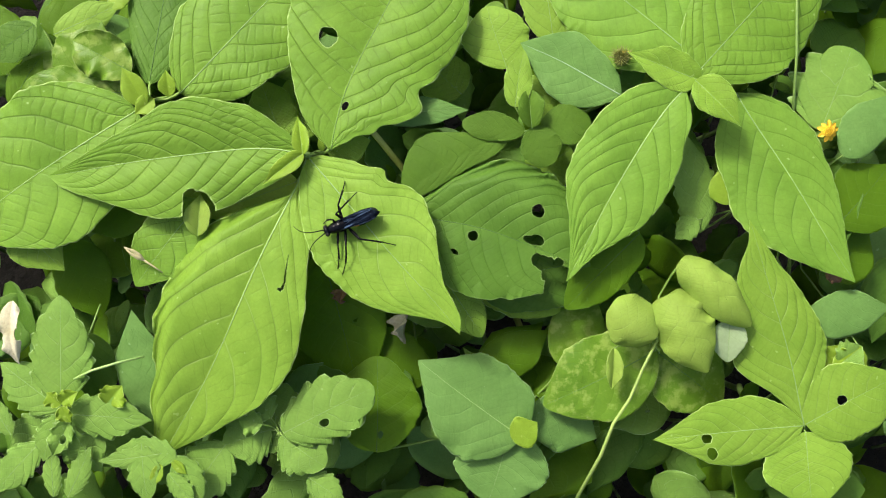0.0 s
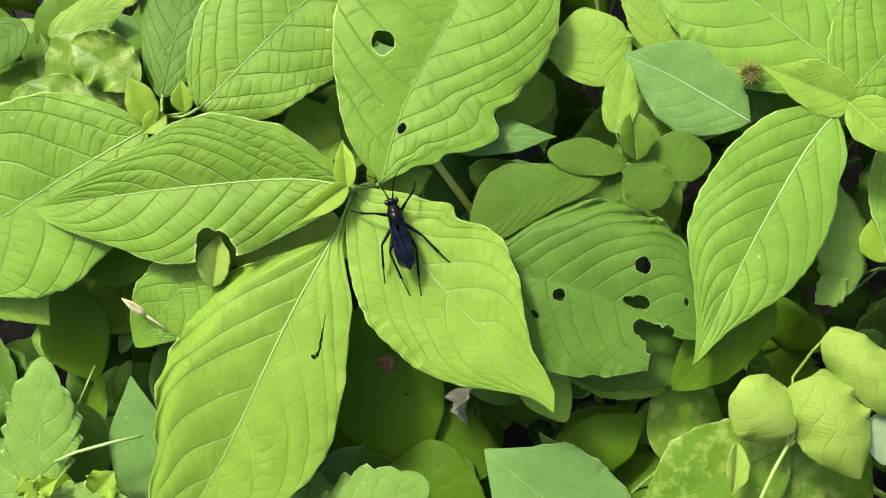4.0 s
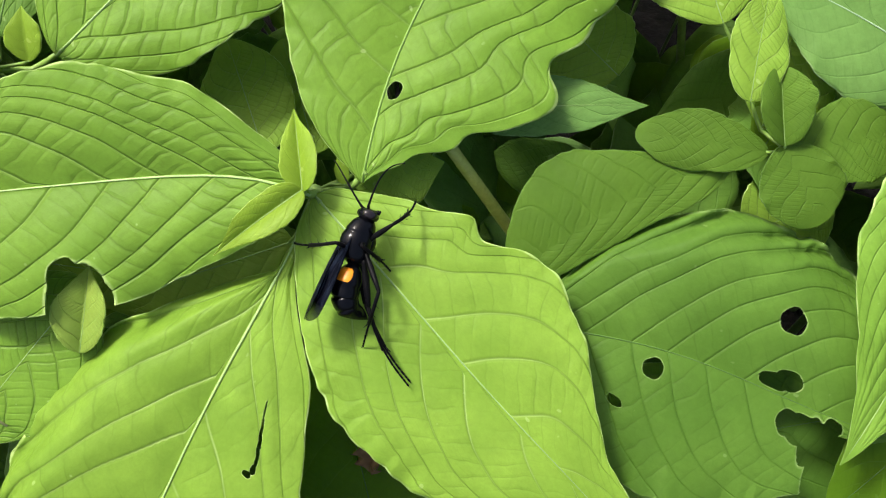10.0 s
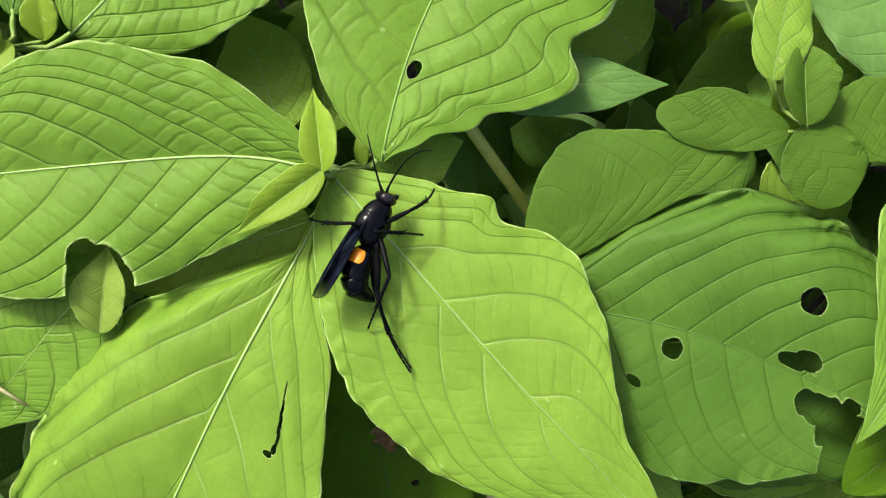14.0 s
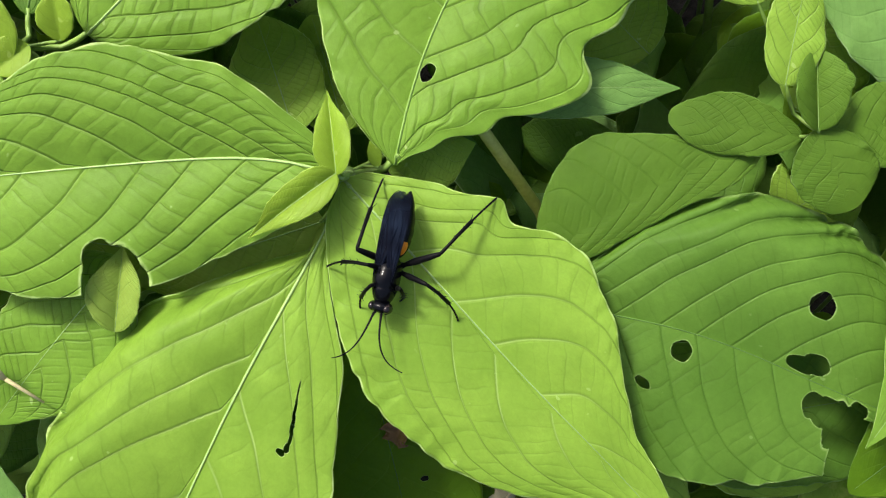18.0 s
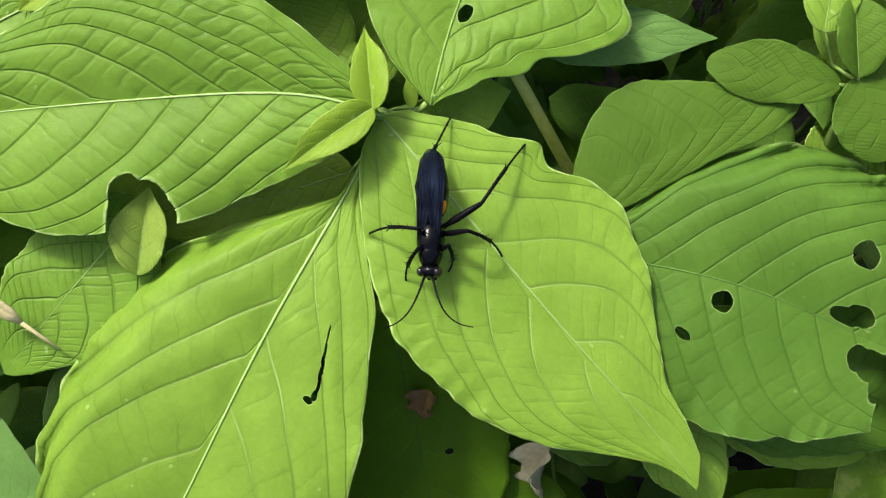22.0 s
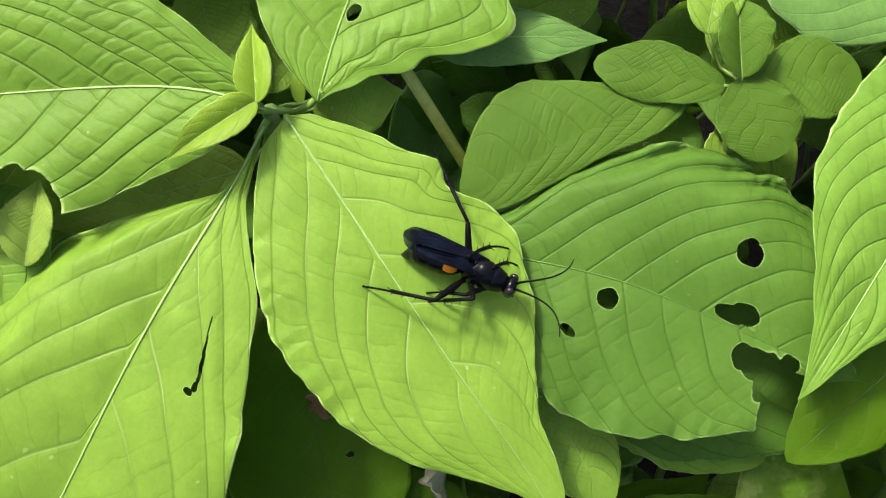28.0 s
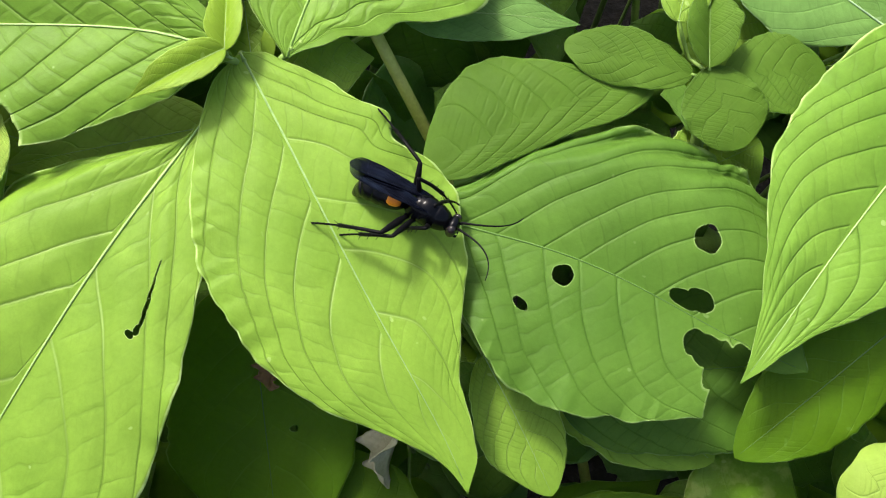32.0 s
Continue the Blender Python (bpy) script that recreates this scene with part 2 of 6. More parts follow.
MIDRIB = plain_material("midrib", (0.30, 0.46, 0.14), (0.25, 0.40, 0.10), 0.45, 300.0)
MIDRIB_BLUE = plain_material("midrib_blue", (0.36, 0.52, 0.30), (0.30, 0.46, 0.24), 0.5, 300.0)
MIDRIB_GREEN = plain_material("midrib_green", (0.19, 0.34, 0.05), (0.155, 0.29, 0.04), 0.5, 300.0)
MIDRIB_DARK = plain_material("midrib_dark", (0.11, 0.23, 0.03), (0.085, 0.19, 0.024), 0.5, 300.0)
STEM = plain_material("stem", (0.19, 0.31, 0.06), (0.14, 0.24, 0.05), 0.5, 150.0)
STALK = plain_material("pale_stalk", (0.31, 0.43, 0.10), (0.26, 0.38, 0.08), 0.5, 150.0)
# yellow-green stalk, its colour lightened further to offset the leaf shadow on it
YELLOW_STALK = plain_material("yellow_stalk", (0.50, 0.56, 0.13), (0.40, 0.47, 0.09), 0.5, 150.0)
PETIOLE = plain_material("petiole", (0.22, 0.36, 0.06), (0.18, 0.31, 0.05), 0.5, 150.0)
STRAW = plain_material("straw", (0.46, 0.42, 0.22), (0.36, 0.32, 0.15), 0.7, 200.0)
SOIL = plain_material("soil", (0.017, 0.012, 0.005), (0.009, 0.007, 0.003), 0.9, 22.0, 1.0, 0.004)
DEAD = plain_material("dead_leaf", (0.27, 0.15, 0.065), (0.15, 0.08, 0.035), 0.75, 120.0, 0.6, 0.0006)
PAPER = plain_material("withered_leaf", (0.60, 0.57, 0.40), (0.46, 0.42, 0.25), 0.8, 150.0, 0.6, 0.0006)
PETAL = plain_material("yellow_petal", (0.78, 0.52, 0.02), (0.62, 0.38, 0.01), 0.6, 400.0)
SEED = plain_material("seed_head", (0.26, 0.27, 0.05), (0.12, 0.15, 0.03), 0.6, 400.0)
CHITIN = plain_material("black_chitin", (0.0018, 0.002, 0.003), (0.0035, 0.004, 0.006), 0.15, 900.0, 0.25, 0.00004, 0.0, 0.16)
LEG = plain_material("black_leg", (0.0025, 0.0025, 0.003), (0.005, 0.005, 0.006), 0.40, 900.0, 0.5, 0.00006, 0.0, 0.06)
ORANGE = plain_material("orange_band", (0.86, 0.30, 0.008), (0.74, 0.22, 0.005), 0.38, 900.0, 0.2, 0.00004)
EYE = plain_material("compound_eye", (0.010, 0.008, 0.009), (0.016, 0.012, 0.012), 0.16, 1500.0, 0.15, 0.00002)


def wing_material():
    m, n, l, bsdf, out = material("blue_black_wing")
    a = noise_tex(n, l, 500.0, 3.0)
    l.new(mixed(n, l, spread(n, l, a, 0.3, 0.7), (0.0025, 0.003, 0.006), (0.004, 0.0045, 0.008)), bsdf.inputs["Base Color"])
    bsdf.inputs["Roughness"].default_value = 0.30
    l.new(spread(n, l, noise_tex(n, l, 260.0, 2.0), 0.38, 0.66, 0.03, 0.24), bsdf.inputs["Specular IOR Level"])
    bsdf.inputs["Specular Tint"].default_value = (0.30, 0.55, 1.0, 1)
    k = n.new("ShaderNodeBump")
    k.inputs["Strength"].default_value, k.inputs["Distance"].default_value = 0.8, 0.00022
    where, stretch, folds = n.new("ShaderNodeTexCoord"), n.new("ShaderNodeMapping"), n.new("ShaderNodeTexNoise")
    stretch.inputs["Scale"].default_value = (130.0, 1100.0, 1100.0)
    folds.inputs["Scale"].default_value, folds.inputs["Detail"].default_value = 1.0, 3.0
    l.new(where.outputs["Object"], stretch.inputs["Vector"])
    l.new(stretch.outputs[0], folds.inputs["Vector"])
    l.new(folds.outputs["Fac"], k.inputs["Height"])
    l.new(k.outputs[0], bsdf.inputs["Normal"])
    # smoky, frayed ends
    part = n.new("ShaderNodeSeparateXYZ")
    l.new(where.outputs["Object"], part.inputs[0])
    far = maths(n, l, "ADD", part.outputs[0], maths(n, l, "MULTIPLY", folds.outputs["Fac"], 0.0022))
    l.new(spread(n, l, far, -0.0130, -0.0102, 0.45, 1.0), bsdf.inputs["Alpha"])
    return m


WING = wing_material()


# ---- mesh helpers ----
def mesh_object(name, verts, faces, mat, parent=None, smooth=True, label=""):
    me = bpy.data.meshes.new(name)
    me.from_pydata([tuple(map(float, v)) for v in verts], [], [tuple(map(int, q)) for q in faces])
    me.materials.append(mat)
    me.polygons.foreach_set("use_smooth", [smooth] * len(me.polygons))
    ob = new(name, me)
    if parent:
        ob.parent = parent
    if label:
        tagged(ob, label)
    return ob


def tube(points, radii, seg=8, squash=1.0):
    """Vertices and faces of a tapered tube with closed ends along the points."""
    pts = [Vector(p) for p in points]
    verts, faces = [], []
    side = None
    for i, p in enumerate(pts):
        d = (pts[min(i + 1, len(pts) - 1)] - pts[max(i - 1, 0)]).normalized()
        if side is None:
            side = d.orthogonal().normalized()
        side = (side - d * side.dot(d)).normalized()
        up = d.cross(side)
        for k in range(seg):
            a = 2 * math.pi * k / seg
            verts.append(p + (side * math.cos(a) + up * math.sin(a) * squash) * radii[i])
    for i in range(len(pts) - 1):
        for k in range(seg):
            j = (k + 1) % seg
            faces.append((i * seg + k, i * seg + j, (i + 1) * seg + j, (i + 1) * seg + k))
    verts += [pts[0], pts[-1]]
    a, b = len(verts) - 2, len(verts) - 1
    for k in range(seg):
        j = (k + 1) % seg
        faces.append((a, j, k))
        faces.append((b, (len(pts) - 1) * seg + k, (len(pts) - 1) * seg + j))
    return verts, faces


def merged(*pieces):
    verts, faces = [], []
    for v, q in pieces:
        k = len(verts)
        verts += list(v)
        faces += [tuple(i + k for i in t) for t in q]
    return verts, faces


def ball(centre, radii, rings=12, seg=18, bend=None):
    cx, cy, cz = centre
    verts, faces = [(cx + radii[0], cy, cz)], []
    for i in range(1, rings):
        a = math.pi * i / rings
        for k in range(seg):
            b = 2 * math.pi * k / seg
            verts.append((cx + radii[0] * math.cos(a), cy + radii[1] * math.sin(a) * math.cos(b), cz + radii[2] * math.sin(a) * math.sin(b)))
    verts.append((cx - radii[0], cy, cz))
    for k in range(seg):
        j = (k + 1) % seg
        faces.append((0, 1 + k, 1 + j))
        for i in range(rings - 2):
            p = 1 + i * seg
            faces.append((p + k, p + seg + k, p + seg + j, p + j))
        p = 1 + (rings - 2) * seg
        faces.append((len(verts) - 1, p + j, p + k))
    return verts, faces


# ---- leaves ----
FACING = Vector((0.0, -0.37, 0.93))
rng = random.Random(7)


KNOTS = (0, 0.02, 0.05, 0.1, 0.15, 0.2, 0.28, 0.36, 0.44, 0.52, 0.6, 0.68, 0.76, 0.84, 0.9, 0.95, 1)
BOW_KNOTS = (0, 0.1, 0.25, 0.4, 0.55, 0.7, 0.85, 1)


def blade(L, W, p, q, n, sweep, fold, arch, droop, rim, teeth, holes, res, twist, seed, outline=None, cup=0.0, bow=None, veins=None, hem=None):
    """Vertices, faces and vein coordinates of one leaf blade of real thickness, base at the origin, tip along +x, upper side +z."""
    nu, nv = ((34, 9), (64, 17), (120, 31), (13, 3))[res]
    r = random.Random(seed)
    ph = [r.uniform(0, 6.28) for _ in range(8)]
    u = np.linspace(0.0, 1.0, nu) ** 1.06
    v = np.linspace(-1.0, 1.0, 2 * nv + 1)
    v = np.sign(v) * np.abs(v) ** 0.9
    near_u, near_v = np.zeros(len(u), bool), np.zeros(len(v), bool)
    for hu, hv, ru, rv in holes:
        near_u |= np.abs(u - hu) < ru * 1.3
        near_v |= (np.abs(v - hv) < rv * 1.3) & (np.abs(v) > 1e-6) & (np.abs(v) < 0.999)
    u, v = u[~near_u], v[~near_v]
    for hu, hv, ru, rv in holes:
        fine_u, fine_v = (int(min(max(2.5 * k / 0.0007, 14), 36)) for k in (ru * L, rv * W * 0.4))
        u = np.concatenate([u, np.linspace(hu - ru * 1.25, hu + ru * 1.25, fine_u)])
        v = np.concatenate([v, np.linspace(hv - rv * 1.25, hv + rv * 1.25, fine_v)])
    u, v = np.unique(u[(u >= 0) & (u <= 1)].round(4)), np.unique(v[(v >= -1) & (v <= 1)].round(4))
    nu, m, mid = len(u), len(v), int(np.argmin(np.abs(v)))
    U, V = np.meshgrid(u, v, indexing="ij")
    gone, bitten = np.zeros_like(U, bool), np.zeros_like(U)
    for hu, hv, ru, rv in holes:
        du, dv = (U - hu) / ru, (V - hv) / rv
        ang = np.arctan2(dv, du)
        edge = 1.0 + 0.03 * np.sin(3 * ang + ph[0] + hu * 40) + 0.03 * np.sin(5 * ang + ph[1] + hv * 30)
        d = np.hypot(du, dv) / edge
        hit = d < 1.0
        bitten = np.maximum(bitten, np.clip((1.3 - d) / 0.3, 0, 1))
        k = 1.0 / np.maximum(d, 0.35)
        U, V = np.where(hit, hu + (U - hu) * k, U), np.where(hit, np.clip(hv + (V - hv) * k, -1, 1), V)
        gone |= hit
    A = np.abs(V)
    peak = (p / (p + q)) ** p * (q / (p + q)) ** q
    Uc = np.clip(U, 0, 1)
    w = Uc**p * (1 - Uc) ** q / peak
    # a drawn-out tip
    s = np.clip((Uc - 0.62) / 0.38, 0, 1)
    w = w * (1 - (0.62 if q > 0.7 else 0.32) * s**1.3) + 0.012 * (1 - Uc)
    if outline:
        knots = outline[2:] or (KNOTS if len(outline[0]) > 9 else (0, 0.03, 0.1, 0.2, 0.3, 0.4, 0.55, 0.68, 0.8, 0.92, 1),) * 2
        fine = np.linspace(-0.1, 1.1, 601)
        soft = np.ones(11) / 11
        sides = [np.convolve(np.interp(fine, k, (0.0, *o, 0.0)), soft, "same") for o, k in zip(outline, knots)]
        w = np.where(V >= 0, np.interp(Uc, fine, sides[0]), np.interp(Uc, fine, sides[1])) * 2 * L / W
    wavy = sum(np.sin(k * Uc * 6.283 + ph[k] + 2.0 * np.sign(V)) * np.sin(2.1 * k * A + ph[k + 2]) for k in (1, 2, 4)) / 3
    if veins:
        # where each side vein leaves the midrib on the two sides, and how far it runs forward on its way to the margin
        lines = []
        for starts, forward in veins:
            lead = [starts[0] - (starts[1] - starts[0]) * 1.9 * k for k in range(4, 0, -1)]
            lines.append(np.interp(Uc - forward * (0.62 * A + 0.62 * A**3), [*lead, *starts, 1.05], range(-4, len(starts) + 1)))
        phase = np.where(V >= 0, lines[0], lines[1]) + 0.10 * wavy * np.clip(A * 3, 0, 1)
    else:
        phase = (Uc - sweep * (0.75 * A + 0.5 * A**4)) * n + 0.35 * np.sign(V) + 0.16 * wavy * np.clip(A * 3, 0, 1)
    rough = 0.6 if outline else 1.0
    side_wave = 1 + rough * 0.045 * np.sin(9 * Uc + ph[2] + 1.7 * np.sign(V)) * A + rough * 0.012 * np.sin(25 * Uc + ph[3] + 2.1 * np.sign(V)) * A
    side_wave = side_wave * (1 - 0.008 * A**6 * np.cos(2 * math.pi * phase) * (1 if veins else 0))
    if teeth:
        saw = (phase * 1.1) % 1.0
        notch = np.where(saw < 0.75, 1 - saw / 0.75, (saw - 0.75) / 0.25)
        side_wave = side_wave * (1 + teeth * A**3 * (0.35 - 1.35 * notch**1.5))
    side_wave = side_wave * (1 + A**6 * 0.024 * rough * np.interp(Uc + 0.5 * (V > 0), np.linspace(0, 1.6, 70), np.array([r.uniform(-1, 1) for _ in range(70)])))
    Y = 0.5 * W * w * V * side_wave
    X = L * (U + 0.0 * V)
    fr = np.abs((phase + 0.5) % 1.0 - 0.5)
    groove = (0.5 + 0.5 * np.cos(2 * math.pi * phase)) ** 2 * np.clip(A * 5, 0, 1)
    puff = L * 0.0030 * (1 - groove) * np.clip((1.0 - A) * 2.5, 0, 1) * np.clip(A * 4, 0, 1)
    puff = puff * (1 if res else 0.6) * np.clip((phase + 2.2) / 1.2, 0, 1) * np.clip(Uc * 12, 0, 1) * np.clip((0.97 - Uc) * 6, 0, 1)
    lift = fold * np.abs(Y) * 2 * (1 - 0.35 * A)
    def wander(count):
        knots = np.array([r.uniform(-1, 1) for _ in range(count)])
        at = np.linspace(0, 1, 400)
        line = np.convolve(np.pad(np.interp(at, np.linspace(0, 1, count), knots), 12, "edge"), np.ones(25) / 25, "valid")
        return lambda t: np.interp(t, at, line)

    up, down, up2, down2 = wander(9), wander(9), wander(22), wander(22)
    curl = rim * 0.5 * W * w * A**3 * np.where(V > 0, up(Uc), down(Uc)) * 1.5
    curl += rim * 0.5 * W * w * A**5 * np.where(V > 0, up2(Uc), down2(Uc)) * 0.45
    edge_noise = np.interp(Uc + 0.5 * (V > 0), np.linspace(0, 1.6, 90), np.array([r.uniform(-1, 1) for _ in range(90)]))
    curl += 0.00036 * (L / 0.08) * A**5 * edge_noise * np.clip(w * 2, 0, 1)
    Z = arch * L * 4 * Uc * (1 - Uc) - droop * L * np.clip(Uc - 0.55, 0, 1) ** 2 * 4 + lift + curl + puff
    Z -= 0.05 * L * A**2 * (w**2) * 0.5
    Z -= cup * 0.5 * W * w * A**2
    Y = Y * (1 - 0.25 * cup * A)
    if hem:
        # a margin that turns down, unevenly, on one side or both
        Z -= L * np.where(V > 0, hem[0], hem[1]) * np.clip((A - 0.66) / 0.34, 0, 1) ** 1.7 * np.clip(Uc * 8, 0, 1) * np.clip((1 - Uc) * 3, 0, 1) * (1 + 0.35 * np.sin(2 * math.pi * phase))
    Z += twist * Y * (Uc - 0.3)
    bow = (0.0, *bow, 0.0) if bow else [0.015 * math.sin(math.pi * t) * math.sin(ph[6]) for t in BOW_KNOTS]
    bend = np.poly1d(np.polyfit(BOW_KNOTS, bow, 5))
    Y = Y + L * bend(Uc)
    top = np.stack([X, Y, Z], -1)
    # thickness along the blade's own normal, about 0.25 mm
    gu, gv = np.gradient(top, axis=0), np.gradient(top, axis=1)
    nr = np.cross(gu, gv)
    nr /= np.maximum(np.linalg.norm(nr, axis=-1, keepdims=True), 1e-12)
    low = top - nr * 0.00022
    verts = np.concatenate([top.reshape(-1, 3), low.reshape(-1, 3)])
    N = nu * m
    faces = []
    edges = {}
    for i in range(nu - 1):
        for k in range(m - 1):
            if gone[i, k] and gone[i + 1, k] and gone[i, k + 1] and gone[i + 1, k + 1]:
                continue
            a, b, c, d = i * m + k, (i + 1) * m + k, (i + 1) * m + k + 1, i * m + k + 1
            faces.append((a, b, c, d))
            faces.append((a + N, d + N, c + N, b + N))
            for e in ((a, b), (b, c), (c, d), (d, a)):
                key = (min(e), max(e))
                if key in edges:
                    edges[key] = None
                else:
                    edges[key] = e
    for e in edges.values():
        if e:
            faces.append((e[0], e[0] + N, e[1] + N, e[1]))
    coords = np.stack([phase, A, Uc, bitten], -1).reshape(-1, 4)
    ridge = [(L * t, L * float(bend(t)), 0.0) for t in np.linspace(0, 0.97, 22)]
    zmid = np.interp(np.linspace(0, 0.97, 22), u, Z[:, mid])
    ridge = [(x, y, z + 0.00005) for (x, y, _), z in zip(ridge, zmid)]
    return verts, faces, np.concatenate([coords, coords]), ridge


def leaf_frame(base, tip, roll=0.0):
    x = (Vector(tip) - Vector(base)).normalized()
    z = (FACING - x * FACING.dot(x)).normalized()
    y = z.cross(x)
    m = Matrix((x, y, z)).transposed().to_4x4()
    return Matrix.Translation(base) @ m @ pose(0, 0, 0, roll, 0, 0)


def leaf(herb, base, tip, width, mat=None, p=0.62, q=0.75, n=7, sweep=0.30, fold=0.03, arch=0.02, droop=0.03, rim=0.06, teeth=0.0,
         holes=(), res=0, roll=0.0, twist=0.0, label="", seed=0, outline=None, cup=0.0, rib=True, stalk=True, bow=None, veins=None, hem=None):
    """One leaf of a herb, from its base to its tip, with its raised midrib and stalk."""
    mat = mat or BRIGHT
    seed = seed or rng.randint(1, 10**6)
    L = (Vector(tip) - Vector(base)).length
    verts, faces, coords, ridge = blade(L, width, p, q, n, sweep, fold, arch, droop, rim, teeth, holes, res, twist, seed, outline, cup, bow, veins, hem)
    ob = mesh_object("leaf", verts, faces, mat, herb, label=label)
    me = ob.data
    loops = np.empty(len(me.loops), np.int32)
    me.loops.foreach_get("vertex_index", loops)
    for name, cols in (("veins", (0, 1)), ("blade", (2, 3))):
        me.uv_layers.new(name=name).data.foreach_set("uv", coords[loops][:, cols].astype(np.float32).ravel())
    ob.matrix_basis = Matrix.Translation(-herb.location) @ leaf_frame(base, tip, roll)
    if res and rib:
        k = (0.0062 if rib is MIDRIB_BLUE else 0.0028) * L + 0.00005
        radii = [k * (1.15 - 0.95 * i / (len(ridge) - 1)) for i in range(len(ridge))]
        mesh_object("midrib", *tube(ridge, radii, 6, 0.5), rib if rib is not True else MIDRIB if mat in (BRIGHT, YOUNG, MATURE, ARCHED, PALE) else MIDRIB_DARK if mat in (MID, SHADE, MOTTLED) else MIDRIB, ob)
    # stalk from the herb's joint to the blade
    joint = Vector(herb["joint"])
    inv = ob.matrix_basis.inverted()
    a, b = inv @ (joint - herb.location), Vector((0, 0, 0))
    if stalk and 0.0015 < (a - b).length < 0.09:
        mid = (a + b) / 2 + Vector((0, 0, -0.40 * (a - b).length))
        pts = [a, a.lerp(mid, 0.6), mid, mid.lerp(b, 0.6), Vector((L * 0.02, 0, ridge[0][2]))]
        mesh_object("petiole", *tube(pts, [L * 0.0035 + 0.0003] * 4 + [L * 0.003 + 0.0002], 7), PETIOLE, ob)
    return ob


def herb(joint, foot, label, thick=0.0016, mat=None, via=None):
    """An empty at the foot of a herb, with its stem up to the joint where its leaves meet."""
    e = new("herb")
    e.location = foot
    e["joint"] = tuple(joint)
    a, b = Vector((0, 0, 0)), Vector(joint) - Vector(foot)
    r = random.Random(round(joint[0] * 1e4))
    pts = []
    for i in range(9):
        t = i / 8
        s = math.sin(math.pi * t) * 0.006
        p = a.lerp(b, t) if via is None else a.lerp(Vector(via) - Vector(foot), min(t * 2, 1)).lerp(b, max(t * 2 - 1, 0))
        pts.append(p + Vector((r.uniform(-1, 1) * s, r.uniform(-1, 1) * s, 0)) * (0.2 if via else 1.0))
    mesh_object("stem", *tube(pts, [thick * (1.35 - 0.5 * i / 8) for i in range(9)], 9), mat or STEM, e)
    tagged(e, label, "herb")
    return e


# ---- ground ----
def ground():
    k, verts, faces = 70, [], []
    ring = [0.0] + [0.02 * 1.16**i for i in range(k)]
    seg = 72
    for r in ring:
        for j in range(seg):
            a = 2 * math.pi * j / seg
            x, y = 0.05 + r * math.cos(a), 0.03 + r * math.sin(a)
            z = 0.010 * noise.noise((x * 14, y * 14, 0.3)) + 0.004 * noise.noise((x * 55, y * 55, 2.0)) if r < 3 else 0.0
            verts.append((x, y, z))
    for i in range(k):
        for j in range(seg):
            h = (j + 1) % seg
            faces.append((i * seg + j, (i + 1) * seg + j, (i + 1) * seg + h, i * seg + h))
    tagged(mesh_object("ground", verts, faces, SOIL), "near-black soil under the herbs", "ground", kind="structure")


ground()

# ---- herbs ----
BED = "herbs of the leafy bed"
herb_1 = herb((0.0014, 0.0023, 0.2176), (-0.0093, 0.0127, 0.0000), "herb with large bright green pointed leaves", 0.0017)
herb_2 = herb((-0.0550, 0.0240, 0.2217), (-0.07, 0.07, 0.0), "herb with bright quilted leaves and young shoots", 0.0016)
herb_3 = herb((0.1390, 0.0217, 0.2263), (0.16, 0.05, 0.0), "herb with spreading green pointed leaves", 0.0016)
herb_4 = herb((0.0812, 0.0090, 0.2177), (0.12, 0.02, 0.0), "shaded herb with insect-bitten broad leaves", 0.0015)
herb_5 = herb((0.0925, 0.0196, 0.2061), (0.10, 0.10, 0.0), "herb with blue-green leaves", 0.0012)
herb_6 = herb((0.1768, -0.0904, 0.1673), (0.19, -0.03, 0.0), "low herb with four bright pointed leaves", 0.0013)
herb_7 = herb((0.1218, -0.0612, 0.1898), (0.085, -0.145, 0.0), "pale seedling with cupped folded leaves", 0.0006, STALK, (0.1003, -0.0963, 0.1694))
herb_8 = herb((0.0707, -0.0871, 0.1583), (0.06, -0.07, 0.0), "low herb with broad blue-green leaves", 0.0012)
herb_9 = herb((-0.0144, -0.0848, 0.1684), (-0.02, -0.05, 0.0), "weed with coarsely toothed leaves", 0.0012)
herb_10 = herb((-0.0911, -0.0754, 0.1772), (-0.09, -0.04, 0.0), "nettle-like weed with toothed leaves", 0.0013)
herb_11 = herb((-0.0758, -0.0017, 0.1869), (-0.08, 0.0, 0.0), "low shaded herb under the bright leaves", 0.0012)
herb_12 = herb((0.1798, -0.0081, 0.1883), (0.2, 0.03, 0.0), "mixed low herb with toothed and dark leaves", 0.0012)
herb_13 = herb((0.0324, -0.0132, 0.1983), (0.03, 0.0, 0.0), "stalk with one broad insect-bitten leaf", 0.0014)
herb_14 = herb((0.0215, 0.0135, 0.2196), (0.125, -0.05, 0.0), "leafless yellow-green stalk behind the bright leaves", 0.0013, YELLOW_STALK)
for one in (herb_1, herb_2, herb_3, herb_4, herb_5, herb_6, herb_7, herb_8, herb_9, herb_10, herb_11, herb_12, herb_13, herb_14):
    tagged(one, group=BED)


